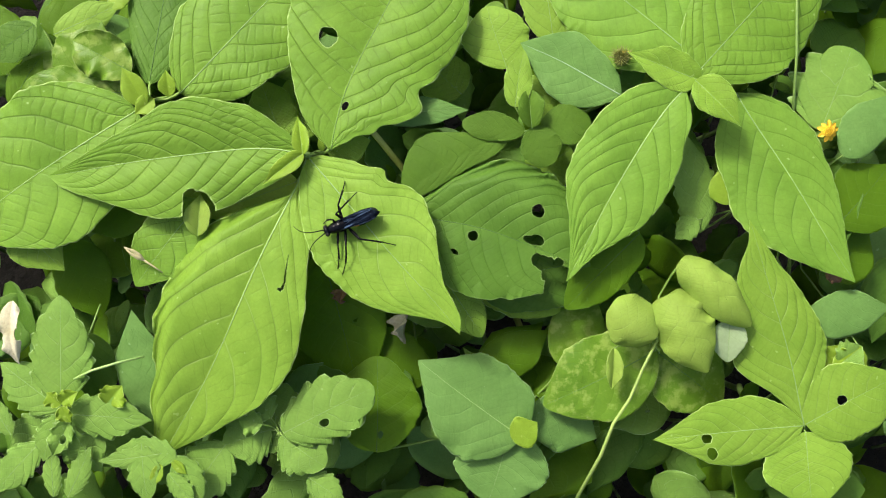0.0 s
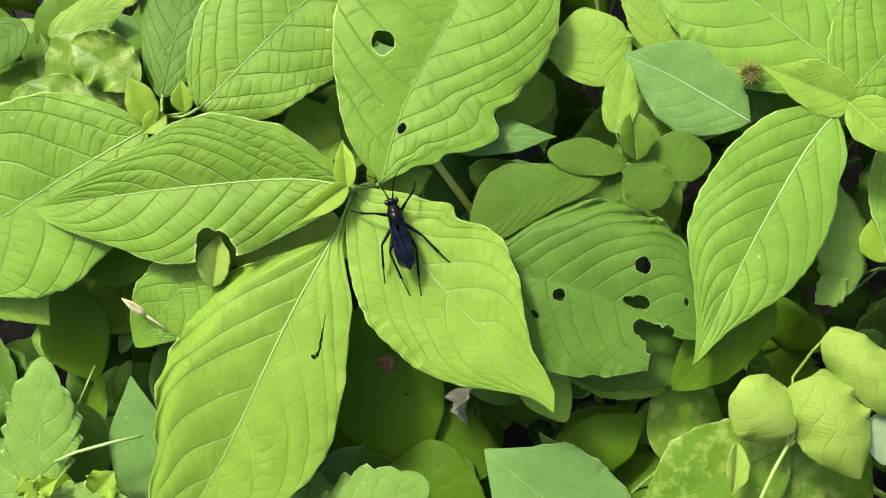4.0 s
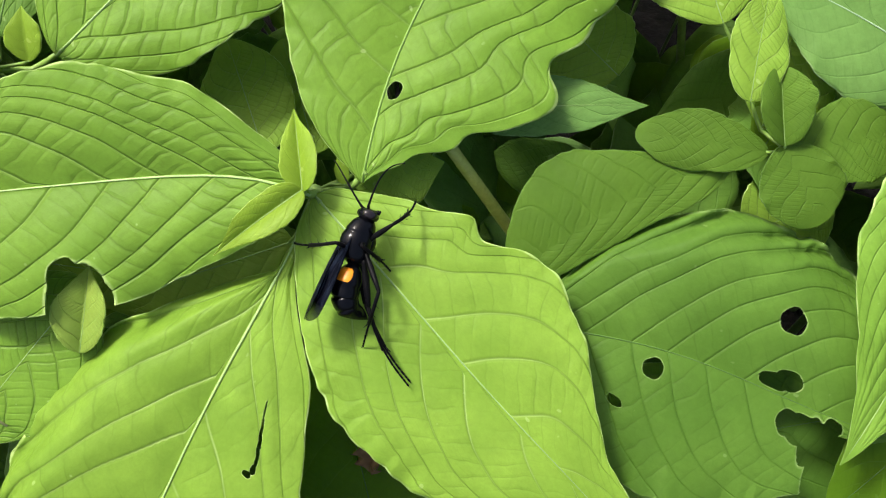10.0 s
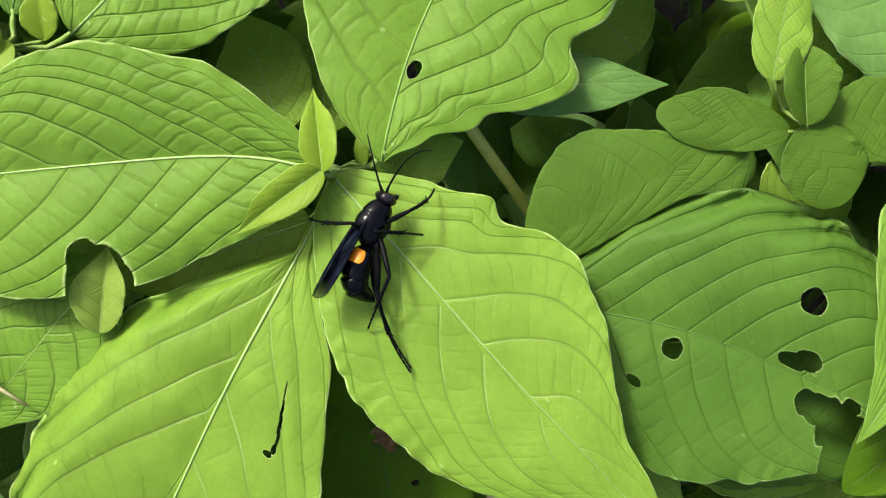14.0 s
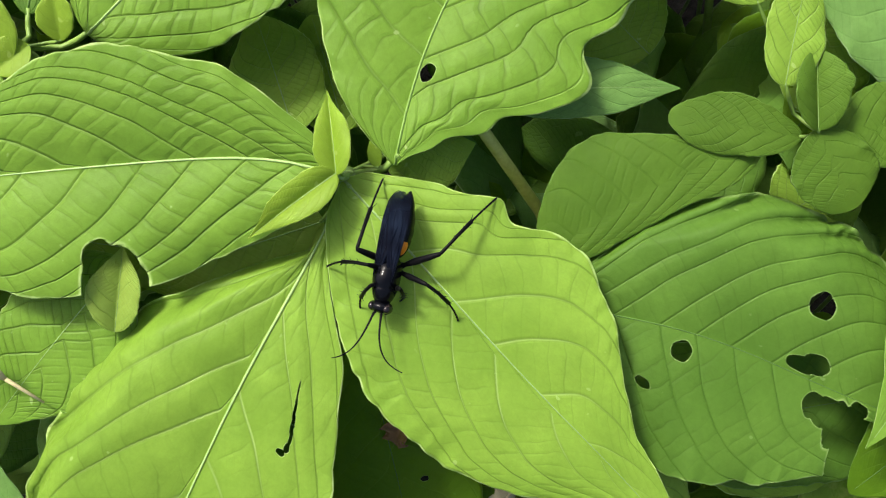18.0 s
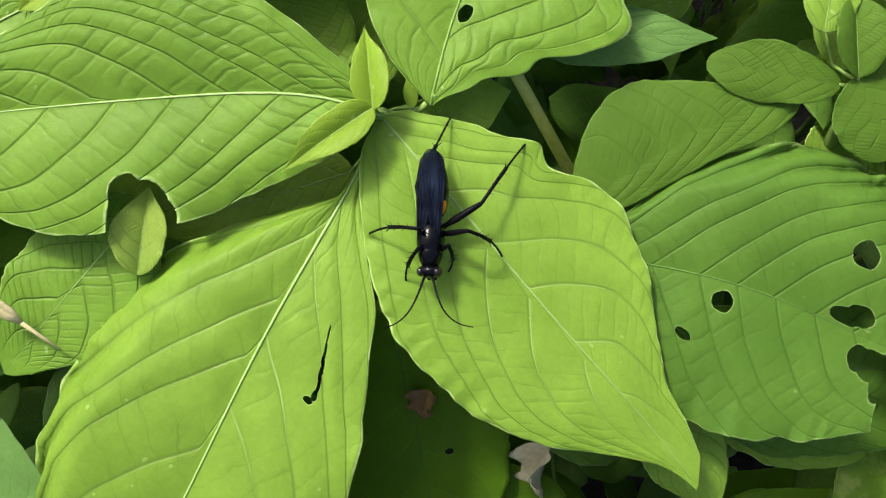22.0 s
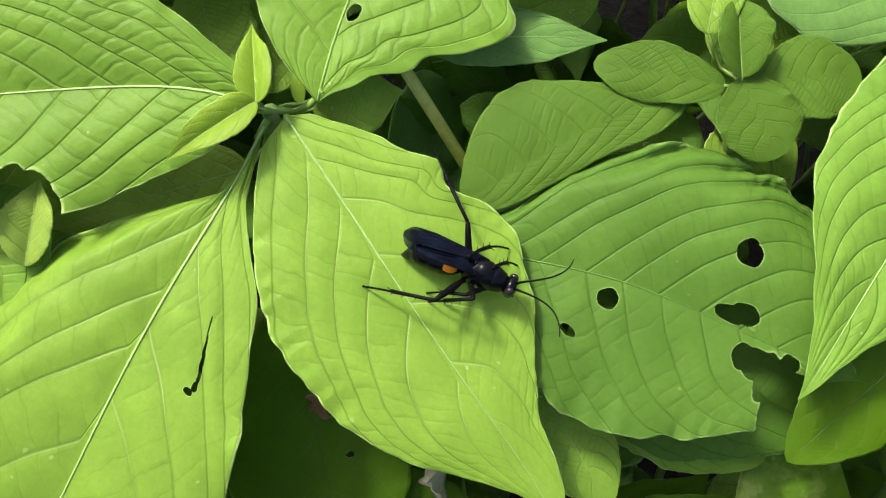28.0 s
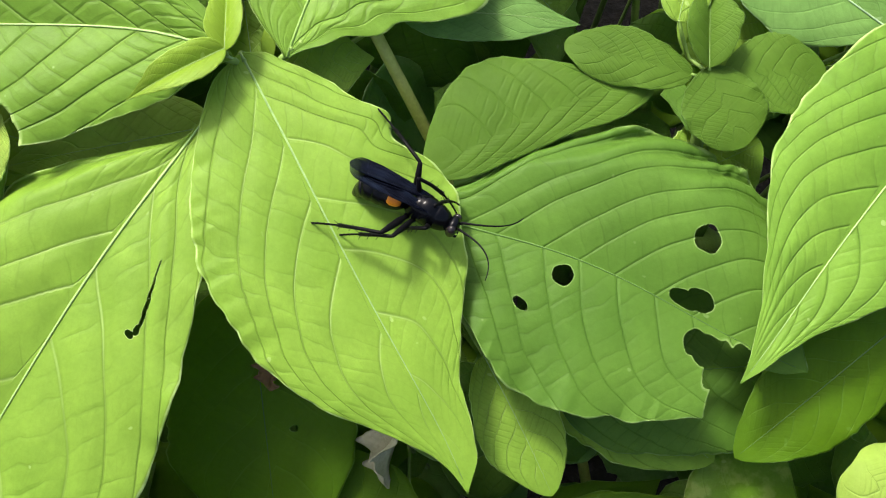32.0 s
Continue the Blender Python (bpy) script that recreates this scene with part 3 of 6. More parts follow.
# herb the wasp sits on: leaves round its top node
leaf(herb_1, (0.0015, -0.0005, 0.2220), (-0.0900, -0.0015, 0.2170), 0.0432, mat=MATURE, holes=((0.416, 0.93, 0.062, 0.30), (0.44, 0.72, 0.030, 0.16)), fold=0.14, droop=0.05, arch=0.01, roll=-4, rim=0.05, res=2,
     label="long pointed leaf with a bitten lower margin", bow=(-0.036, -0.043, -0.042, -0.033, -0.021, -0.009),
     outline=((0.02, 0.051, 0.11, 0.141, 0.166, 0.204, 0.226, 0.232, 0.228, 0.21, 0.175, 0.136, 0.1, 0.073, 0.048), (0.032, 0.066, 0.094, 0.132, 0.161, 0.173, 0.201, 0.203, 0.194, 0.159, 0.124, 0.091, 0.059, 0.036, 0.018)),
     veins=(((0.08, 0.164, 0.261, 0.351, 0.457, 0.574, 0.68, 0.78, 0.87), 0.28), ((0.09, 0.163, 0.261, 0.358, 0.49, 0.60, 0.70, 0.79, 0.87), 0.42)))
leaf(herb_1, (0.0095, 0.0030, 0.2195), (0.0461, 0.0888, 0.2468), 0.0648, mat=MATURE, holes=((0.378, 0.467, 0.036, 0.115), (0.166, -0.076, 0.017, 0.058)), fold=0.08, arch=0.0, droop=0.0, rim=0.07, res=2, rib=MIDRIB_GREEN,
     label="broad quilted leaf with a round hole", bow=(0.015, 0.026, 0.009, -0.007, -0.015, -0.007),
     outline=((0.046, 0.095, 0.142, 0.173, 0.2, 0.24, 0.281, 0.309, 0.33, 0.315, 0.28, 0.225, 0.16, 0.1, 0.05),
              (0.025, 0.052, 0.068, 0.080, 0.130, 0.143, 0.154, 0.204, 0.235, 0.261, 0.276, 0.275, 0.250, 0.245, 0.263, 0.287, 0.284, 0.300, 0.31, 0.30, 0.265, 0.21, 0.15, 0.09, 0.045),
              KNOTS, (0, 0.027, 0.044, 0.063, 0.081, 0.099, 0.113, 0.144, 0.163, 0.189, 0.214, 0.238, 0.261, 0.288, 0.313, 0.339, 0.371, 0.408, 0.44, 0.52, 0.6, 0.68, 0.76, 0.84, 0.9, 0.95, 1)),
     veins=(((0.087, 0.19, 0.28, 0.364, 0.46, 0.56, 0.66, 0.75), 0.13), ((0.112, 0.182, 0.276, 0.382, 0.48, 0.58, 0.68, 0.77), 0.37)))
leaf(herb_1, (0.0005, -0.0005, 0.2170), (-0.0581, -0.0919, 0.1634), 0.0610, holes=((0.262, 0.530, 0.016, 0.011), (0.284, 0.541, 0.015, 0.016), (0.305, 0.558, 0.014, 0.018), (0.324, 0.572, 0.012, 0.016), (0.338, 0.562, 0.007, 0.026), (0.347, 0.520, 0.005, 0.040)), fold=0.09, arch=0.065, droop=0.03, rim=0.06, res=2,
     label="large drooping leaf with a thin torn slit", bow=(0.009, 0.005, 0.016, 0.018, 0.022, 0.009),
     outline=((0.005, 0.012, 0.028, 0.068, 0.112, 0.153, 0.182, 0.203, 0.215, 0.197, 0.17, 0.132, 0.092, 0.057, 0.025), (0.001, 0.002, 0.007, 0.062, 0.11, 0.174, 0.199, 0.215, 0.233, 0.225, 0.199, 0.153, 0.12, 0.078, 0.052)),
     hem=(0.0, 0.055), veins=(((0.08, 0.171, 0.302, 0.409, 0.555, 0.702, 0.80, 0.89), 0.29), ((0.12, 0.245, 0.330, 0.469, 0.602, 0.72, 0.82, 0.90), 0.33)))
leaf(herb_1, (0.0005, -0.0008, 0.2240), (-0.0012, 0.0130, 0.2270), 0.0060, mat=YOUNG, p=0.5, q=1.0, fold=0.5, n=6, rim=0.05, res=1)
leaf(herb_1, (0.0005, -0.0004, 0.2243), (-0.0135, -0.0108, 0.2222), 0.0064, mat=YOUNG, p=0.5, q=1.0, fold=0.45, n=6, rim=0.05, res=1)
leaf(herb_1, (0.0067, 0.0029, 0.2189), (0.0055, 0.0062, 0.2222), 0.0024, mat=YOUNG, p=0.7, q=0.9, n=4, rim=0.02)
leaf(herb_1, (-0.0039, -0.0013, 0.2046), (-0.0393, -0.0119, 0.2017), 0.0190, mat=PALE, p=0.6, q=0.75, n=7, res=1)
leaf(herb_1, (0.0076, 0.0054, 0.2134), (0.0232, 0.0095, 0.2139), 0.0126, mat=BRIGHT, p=0.7, q=0.8)
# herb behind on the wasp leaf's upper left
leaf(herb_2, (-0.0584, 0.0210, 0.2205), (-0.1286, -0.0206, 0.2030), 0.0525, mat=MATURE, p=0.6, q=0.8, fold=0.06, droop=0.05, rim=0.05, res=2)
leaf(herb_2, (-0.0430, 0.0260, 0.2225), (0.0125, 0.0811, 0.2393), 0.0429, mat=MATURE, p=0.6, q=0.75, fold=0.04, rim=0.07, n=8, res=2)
leaf(herb_2, (-0.0549, 0.0312, 0.2205), (-0.0439, 0.0913, 0.2353), 0.0240, mat=MID, p=0.7, q=0.7, n=9, res=1)
leaf(herb_2, (-0.0545, 0.0198, 0.2243), (-0.0614, 0.0318, 0.2316), 0.0086, mat=YOUNG, p=0.7, q=0.9, fold=0.3, n=5)
leaf(herb_2, (-0.0459, 0.0229, 0.2256), (-0.0463, 0.0304, 0.2310), 0.0062, mat=YOUNG, p=0.7, q=0.9, fold=0.3, n=5)
leaf(herb_2, (-0.0512, 0.0224, 0.2254), (-0.0578, 0.0172, 0.2243), 0.0070, mat=YOUNG, p=0.7, q=0.9, fold=0.3, n=4)
# herb on the far side of the holed leaf
RIGHT_LEAF = leaf(herb_3, (0.1328, 0.0166, 0.2296), (0.0912, -0.0443, 0.2037), 0.0436, mat=ARCHED, fold=0.09, droop=0.03, arch=0.0, rim=0.04, res=2, bow=(-0.025, -0.033, -0.036, -0.034, -0.023, -0.012),
     outline=((0.028, 0.07, 0.117, 0.137, 0.151, 0.186, 0.197, 0.207, 0.209, 0.196, 0.158, 0.107, 0.058, 0.032, 0.018), (0.085, 0.116, 0.161, 0.191, 0.211, 0.234, 0.244, 0.249, 0.24, 0.217, 0.172, 0.116, 0.067, 0.039, 0.018)),
     veins=(((0.111, 0.226, 0.369, 0.495, 0.60, 0.70, 0.80, 0.88), 0.27), ((0.08, 0.179, 0.281, 0.382, 0.50, 0.60, 0.70, 0.80, 0.88), 0.38)))
leaf(herb_3, (0.1545, 0.0211, 0.2176), (0.1945, -0.0439, 0.1931), 0.0408, mat=ARCHED, fold=0.06, droop=0.0, arch=0.0, rim=0.04, res=2, bow=(-0.004, -0.001, 0.004, 0.004, -0.002, -0.005),
     outline=((0.032, 0.079, 0.127, 0.159, 0.177, 0.194, 0.197, 0.187, 0.176, 0.153, 0.128, 0.093, 0.06, 0.035, 0.017), (0.058, 0.109, 0.172, 0.211, 0.239, 0.263, 0.28, 0.298, 0.293, 0.266, 0.23, 0.185, 0.127, 0.079, 0.04)),
     veins=(((0.08, 0.19, 0.30, 0.42, 0.54, 0.66, 0.78, 0.88), 0.3), ((0.08, 0.18, 0.28, 0.40, 0.52, 0.64, 0.76, 0.87), 0.34)))
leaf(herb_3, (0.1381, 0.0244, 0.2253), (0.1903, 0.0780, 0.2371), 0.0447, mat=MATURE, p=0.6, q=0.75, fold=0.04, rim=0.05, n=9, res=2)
leaf(herb_3, (0.1393, 0.0310, 0.2260), (0.0822, 0.0812, 0.2369), 0.0429, holes=((0.52, -0.39, 0.028, 0.12), (0.605, 0.2, 0.022, 0.10)), mat=ARCHED, p=0.6, q=0.75, fold=0.02, rim=0.04, n=8, res=2)
leaf(herb_3, (0.1386, 0.0199, 0.2288), (0.1130, 0.0288, 0.2350), 0.0138, mat=BRIGHT, p=0.6, q=1.0, fold=0.25, n=6, res=1)
leaf(herb_3, (0.1361, 0.0191, 0.2307), (0.1509, 0.0025, 0.2267), 0.0133, mat=BRIGHT, p=0.6, q=1.15, fold=0.35, n=6, res=1)
# holed leaf and the pale leaf over it, on one stalk
leaf(herb_13, (0.0336, -0.0154, 0.2055), (0.0987, -0.0368, 0.2008), 0.0531, holes=((0.664, 0.466, 0.033, 0.085), (0.380, -0.139, 0.026, 0.075), (0.312, -0.477, 0.021, 0.040), (0.668, 0.070, 0.040, 0.052), (0.703, 0.110, 0.036, 0.066), (0.726, -0.21, 0.027, 0.13), (0.766, -0.25, 0.043, 0.17), (0.797, -0.37, 0.032, 0.29), (0.832, -0.62, 0.034, 0.54), (0.872, 0.420, 0.012, 0.055)),
     mat=MID, fold=0.08, arch=0.02, droop=0.0, rim=0.06, res=2, rib=MIDRIB_DARK, label="broad darker leaf with several holes and a torn margin", bow=(0.003, 0.018, 0.034, 0.031, 0.011, 0.003),
     outline=((0.074, 0.091, 0.136, 0.213, 0.275, 0.319, 0.339, 0.37, 0.383, 0.382, 0.385, 0.365, 0.315, 0.217, 0.09), (0.026, 0.064, 0.128, 0.174, 0.215, 0.284, 0.347, 0.366, 0.358, 0.315, 0.298, 0.267, 0.222, 0.199, 0.036, 0.036, 0.026),
              KNOTS, (0, 0.02, 0.05, 0.1, 0.15, 0.2, 0.28, 0.36, 0.44, 0.52, 0.603, 0.658, 0.708, 0.768, 0.815, 0.824, 0.9, 0.95, 1)),
     hem=(0.075, 0.0), veins=(((0.10, 0.194, 0.311, 0.403, 0.493, 0.60, 0.70, 0.80, 0.89), 0.42), ((0.10, 0.194, 0.311, 0.403, 0.50, 0.60, 0.70, 0.80, 0.9), 0.24)))
leaf(herb_4, (0.0732, 0.0093, 0.2165), (0.0327, -0.0101, 0.2088), 0.0230, mat=SOFT, rim=0.04, fold=0.02, res=1, rib=False, stalk=False, bow=(-0.007, -0.017, -0.032, -0.031, -0.016, -0.008),
     outline=((0.015, 0.038, 0.076, 0.094, 0.108, 0.115, 0.112, 0.113, 0.118, 0.12, 0.115, 0.11, 0.1, 0.076, 0.04), (0.014, 0.036, 0.055, 0.057, 0.071, 0.128, 0.175, 0.216, 0.262, 0.28, 0.275, 0.25, 0.20, 0.14, 0.07)),
     veins=(((0.1, 0.22, 0.34, 0.46, 0.58, 0.7, 0.82), 0.3), ((0.1, 0.22, 0.34, 0.46, 0.58, 0.7, 0.82), 0.12)))
leaf(herb_4, (0.0799, 0.0092, 0.2195), (0.0856, -0.0036, 0.2145), 0.0145, mat=SOFT, p=0.55, q=0.42, n=5, res=1, rib=False)
leaf(herb_4, (0.0778, 0.0085, 0.2180), (0.0555, 0.0122, 0.2190), 0.0105, mat=SOFT, p=0.6, q=0.45, n=6, res=1, rib=False)
leaf(herb_4, (0.0831, 0.0092, 0.2175), (0.1013, 0.0112, 0.2180), 0.0145, mat=SOFT, p=0.5, q=0.42, n=6, res=1, rib=False)
leaf(herb_4, (0.0799, 0.0086, 0.2200), (0.0794, 0.0209, 0.2250), 0.0092, mat=SOFT, p=0.5, q=0.4, n=5, fold=0.55, res=1)
leaf(herb_4, (0.0741, 0.0154, 0.2230), (0.0781, 0.0343, 0.2300), 0.0098, mat=BRIGHT, p=0.5, q=0.7, n=5, fold=0.1, res=1)
# bluish leaf with a pale midrib and those round it
leaf(herb_1, (0.0266, 0.0169, 0.2177), (0.0585, 0.0178, 0.2181), 0.0101, mat=BLUE, p=0.6, q=0.8, n=7, res=1)
leaf(herb_5, (0.1126, 0.0198, 0.2207), (0.0775, 0.0385, 0.2281), 0.0268, mat=BLUE, fold=0.08, res=1, rib=MIDRIB_BLUE, label="blue-green leaf with a broad pale midrib", bow=(-0.002, -0.005, -0.009, -0.014, -0.011, -0.005),
     outline=((0.033, 0.082, 0.136, 0.183, 0.219, 0.276, 0.306, 0.329, 0.326, 0.31, 0.257, 0.201, 0.129, 0.078, 0.039), (0.029, 0.072, 0.144, 0.171, 0.194, 0.231, 0.249, 0.266, 0.281, 0.295, 0.259, 0.209, 0.147, 0.098, 0.052)))
leaf(herb_5, (0.1189, 0.0266, 0.2111), (0.1081, 0.0428, 0.2181), 0.0204, mat=BLUE, n=6)
leaf(herb_5, (0.0729, 0.0337, 0.2188), (0.0665, 0.0558, 0.2261), 0.0239, mat=BRIGHT, p=0.7, q=0.6, n=6, res=1)
leaf(herb_5, (0.0902, 0.0408, 0.2217), (0.0859, 0.0724, 0.2353), 0.0202, mat=BRIGHT, p=0.7, q=0.6, n=6, res=1)
leaf(herb_5, (0.0796, 0.0130, 0.2090), (0.0900, 0.0260, 0.2150), 0.0120, mat=SHADE, p=0.6, q=0.6, n=5, fold=0.1, res=1)
leaf(herb_5, (0.0796, 0.0169, 0.2115), (0.0921, 0.0334, 0.2185), 0.0161, mat=BRIGHT, n=5)
leaf(herb_5, (0.0843, 0.0151, 0.2020), (0.1056, 0.0280, 0.2053), 0.0166, mat=MID, n=5)
# herb with four spreading leaves
leaf(herb_6, (0.1761, -0.0903, 0.1694), (0.1565, -0.0227, 0.204), 0.0352, mat=BRIGHT, fold=0.05, droop=0.0, arch=0.0, rim=0.04, res=2, bow=(-0.005, -0.012, -0.017, -0.013, -0.007, -0.004),
     outline=((0.006, 0.016, 0.05, 0.084, 0.122, 0.198, 0.246, 0.25, 0.227, 0.204, 0.174, 0.136, 0.084, 0.037, 0.018), (0.035, 0.061, 0.088, 0.114, 0.131, 0.163, 0.192, 0.183, 0.163, 0.14, 0.112, 0.072, 0.047, 0.03, 0.015)),
     veins=(((0.06, 0.16, 0.27, 0.38, 0.5, 0.62, 0.74, 0.86), 0.3), ((0.06, 0.17, 0.28, 0.39, 0.5, 0.62, 0.74, 0.86), 0.3)))
leaf(herb_6, (0.1757, -0.0900, 0.1696), (0.1202, -0.0937, 0.1726), 0.0242, holes=((0.66, 0.15, 0.035, 0.18), (0.63, 0.65, 0.035, 0.2)), p=0.7, q=0.85, rim=0.02, n=8, res=1)
leaf(herb_6, (0.1765, -0.0896, 0.1698), (0.2087, -0.0757, 0.1799), 0.0281, holes=((0.42, 0.1, 0.05, 0.13),), p=0.6, q=0.7, rim=0.02, n=7, res=1)
leaf(herb_6, (0.1764, -0.0922, 0.1687), (0.1767, -0.1180, 0.1619), 0.0327, p=0.6, q=0.7, rim=0.02, n=7, res=1)
# bean-like seedling with cupped leaves
leaf(herb_7, (0.1206, -0.0616, 0.1940), (0.1048, -0.0510, 0.1997), 0.0215, mat=PALE, p=0.42, q=0.36, fold=0.0, arch=0.10, cup=0.48, rim=0.10, n=5, res=1, rib=False, label="cupped pale green leaflet")
leaf(herb_7, (0.1249, -0.0481, 0.2008), (0.1384, -0.0737, 0.1887), 0.0246, mat=PALE, p=0.38, q=0.62, fold=0.0, arch=0.10, cup=0.48, rim=0.25, n=5, res=1, rib=False, label="cupped pale green leaflet with a folded tip")
leaf(herb_7, (0.1294, -0.0373, 0.2055), (0.1545, -0.0590, 0.1938), 0.0170, mat=PALE, p=0.45, q=0.5, fold=0.0, arch=0.10, cup=0.48, rim=0.20, n=5, res=1, rib=False, label="cupped pale green leaflet")
leaf(herb_7, (0.1477, -0.0559, 0.1919), (0.1472, -0.0691, 0.1841), 0.0121, mat=UNDER, p=0.4, q=0.6, fold=0.12, n=5, res=1, stalk=False, label="whitish underside of a folded leaflet")
leaf(herb_7, (0.1246, -0.0612, 0.1757), (0.0819, -0.0791, 0.1704), 0.0323, mat=MOTTLED, p=0.6, q=0.7, n=7, res=1)
leaf(herb_7, (0.1255, -0.0616, 0.1733), (0.1503, -0.0790, 0.1614), 0.0287, mat=MOTTLED, p=0.6, q=0.7, n=7, res=1)
# blue-green lower leaves
leaf(herb_8, (0.0734, -0.0899, 0.1680), (0.0368, -0.0629, 0.1797), 0.0371, mat=BLUE, p=0.45, q=0.72, droop=0.08, n=6, res=1, label="broad blue-green leaf among lower growth")
leaf(herb_8, (0.0693, -0.0863, 0.1652), (0.0607, -0.1104, 0.1549), 0.0345, mat=BLUE, p=0.4, q=0.45, n=6, res=1)
leaf(herb_8, (0.0779, -0.0782, 0.1643), (0.1029, -0.0892, 0.1550), 0.0227, mat=BLUE, n=6)
leaf(herb_8, (0.0697, -0.0914, 0.1717), (0.0788, -0.0857, 0.1741), 0.0119, mat=YOUNG, n=4)
leaf(herb_8, (0.0197, -0.0903, 0.1528), (0.0212, -0.0558, 0.1633), 0.0315, holes=((0.18, -0.1, 0.04, 0.08),), mat=SHADE, p=0.5, q=0.5, n=6, res=1)
leaf(herb_8, (0.0577, -0.0675, 0.1646), (0.0868, -0.0497, 0.1677), 0.0177, mat=SHADE, n=6)
leaf(herb_8, (0.0910, -0.0642, 0.1658), (0.1047, -0.0384, 0.1725), 0.0230, mat=MOTTLED, n=6)
# coarse-toothed weed
leaf(herb_9, (-0.0127, -0.0856, 0.1724), (0.0207, -0.0720, 0.1803), 0.0234, holes=((0.42, -0.3, 0.05, 0.13),), mat=TOOTHED, teeth=0.17, p=0.5, q=0.45, n=5, res=1)
leaf(herb_9, (-0.0134, -0.0856, 0.1702), (0.0020, -0.0972, 0.1674), 0.0190, mat=TOOTHED, teeth=0.17, p=0.5, q=0.5, n=5, res=1)
leaf(herb_9, (-0.0157, -0.0820, 0.1674), (-0.0178, -0.0638, 0.1731), 0.0183, mat=TOOTHED, teeth=0.17, n=5, res=1)
leaf(herb_9, (-0.0178, -0.0829, 0.1671), (-0.0367, -0.0878, 0.1629), 0.0203, mat=TOOTHED, teeth=0.17, n=5, res=1)
# nettle-like weed
leaf(herb_10, (-0.0902, -0.0726, 0.1805), (-0.0880, -0.0387, 0.1972), 0.0221, mat=TOOTHED, teeth=0.17, p=0.5, q=0.65, n=5, res=1)
leaf(herb_10, (-0.0911, -0.0745, 0.1775), (-0.1117, -0.0586, 0.1845), 0.0179, mat=TOOTHED, teeth=0.17, n=5, res=1)
leaf(herb_10, (-0.0893, -0.0768, 0.1787), (-0.0587, -0.0801, 0.1772), 0.0158, mat=TOOTHED, teeth=0.17, n=5, res=1)
leaf(herb_10, (-0.0913, -0.0768, 0.1788), (-0.0976, -0.0921, 0.1722), 0.0109, mat=TOOTHED, teeth=0.17, n=5, res=1)
leaf(herb_10, (-0.0910, -0.0778, 0.1740), (-0.0784, -0.0955, 0.1663), 0.0180, mat=TOOTHED, teeth=0.17, n=5, res=1)
leaf(herb_10, (-0.0938, -0.0764, 0.1724), (-0.1132, -0.0887, 0.1650), 0.0162, mat=TOOTHED, teeth=0.17, n=5, res=1)
leaf(herb_10, (-0.0501, -0.0920, 0.1720), (-0.0725, -0.0886, 0.1714), 0.0119, mat=TOOTHED, teeth=0.17, n=5)
leaf(herb_10, (-0.0501, -0.0920, 0.1720), (-0.0431, -0.1092, 0.1624), 0.0119, mat=TOOTHED, teeth=0.17, n=5)
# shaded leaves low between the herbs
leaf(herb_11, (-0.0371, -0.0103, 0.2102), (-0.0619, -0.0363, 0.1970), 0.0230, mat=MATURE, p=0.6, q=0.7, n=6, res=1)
leaf(herb_11, (-0.0382, -0.0222, 0.2073), (-0.0365, -0.0088, 0.2130), 0.0090, mat=PALE, res=1, fold=0.5, n=5)
leaf(herb_11, (-0.0640, -0.0010, 0.1985), (-0.0300, -0.0070, 0.2010), 0.0230, mat=BRIGHT, p=0.5, q=0.55, n=6, res=1)
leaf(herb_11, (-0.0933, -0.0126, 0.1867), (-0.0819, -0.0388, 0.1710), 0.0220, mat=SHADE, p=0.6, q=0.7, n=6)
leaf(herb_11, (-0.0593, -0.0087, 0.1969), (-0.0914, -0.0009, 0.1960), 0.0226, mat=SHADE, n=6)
leaf(herb_11, (-0.1065, -0.0103, 0.2030), (-0.0883, -0.0286, 0.1950), 0.0190, mat=BRIGHT, n=6, res=1)
leaf(herb_11, (-0.0599, -0.0781, 0.1672), (-0.0665, -0.0411, 0.1852), 0.0183, mat=BLUE, n=6)
leaf(herb_11, (-0.0834, -0.0471, 0.1784), (-0.0807, -0.0731, 0.1650), 0.0165, mat=MID, n=6)
leaf(herb_11, (-0.0834, 0.0300, 0.2179), (-0.0710, 0.0527, 0.2297), 0.0241, mat=MOTTLED, n=6, res=1)
leaf(herb_11, (-0.0781, 0.0300, 0.2157), (-0.1011, 0.0434, 0.2216), 0.0223, mat=MOTTLED, n=6)
leaf(herb_11, (-0.0971, 0.0592, 0.2196), (-0.0728, 0.0657, 0.2201), 0.0166, mat=SHADE, n=6)
leaf(herb_11, (-0.1099, 0.0423, 0.2124), (-0.1186, 0.0704, 0.2223), 0.0229, mat=SHADE, n=6)
# far right growth
leaf(herb_12, (0.1855, 0.0086, 0.2096), (0.1990, 0.0371, 0.2196), 0.0332, mat=TOOTHED, teeth=0.36, p=0.5, q=0.5, n=3.2, res=1)
leaf(herb_12, (0.1924, -0.0007, 0.2078), (0.2108, 0.0191, 0.2162), 0.0169, mat=BLUE, n=6)
leaf(herb_12, (0.1916, -0.0221, 0.1943), (0.2132, -0.0012, 0.2009), 0.0263, mat=SHADE, n=6, res=1)
leaf(herb_12, (0.1780, -0.0539, 0.1829), (0.2111, -0.0502, 0.1821), 0.0171, mat=BLUE, n=6)
leaf(herb_12, (0.1834, 0.0615, 0.2301), (0.1979, 0.0760, 0.2363), 0.0262, mat=BLUE, n=6)
leaf(herb_12, (0.1905, -0.0361, 0.1796), (0.2082, -0.0205, 0.1840), 0.0228, mat=SHADE, n=6)
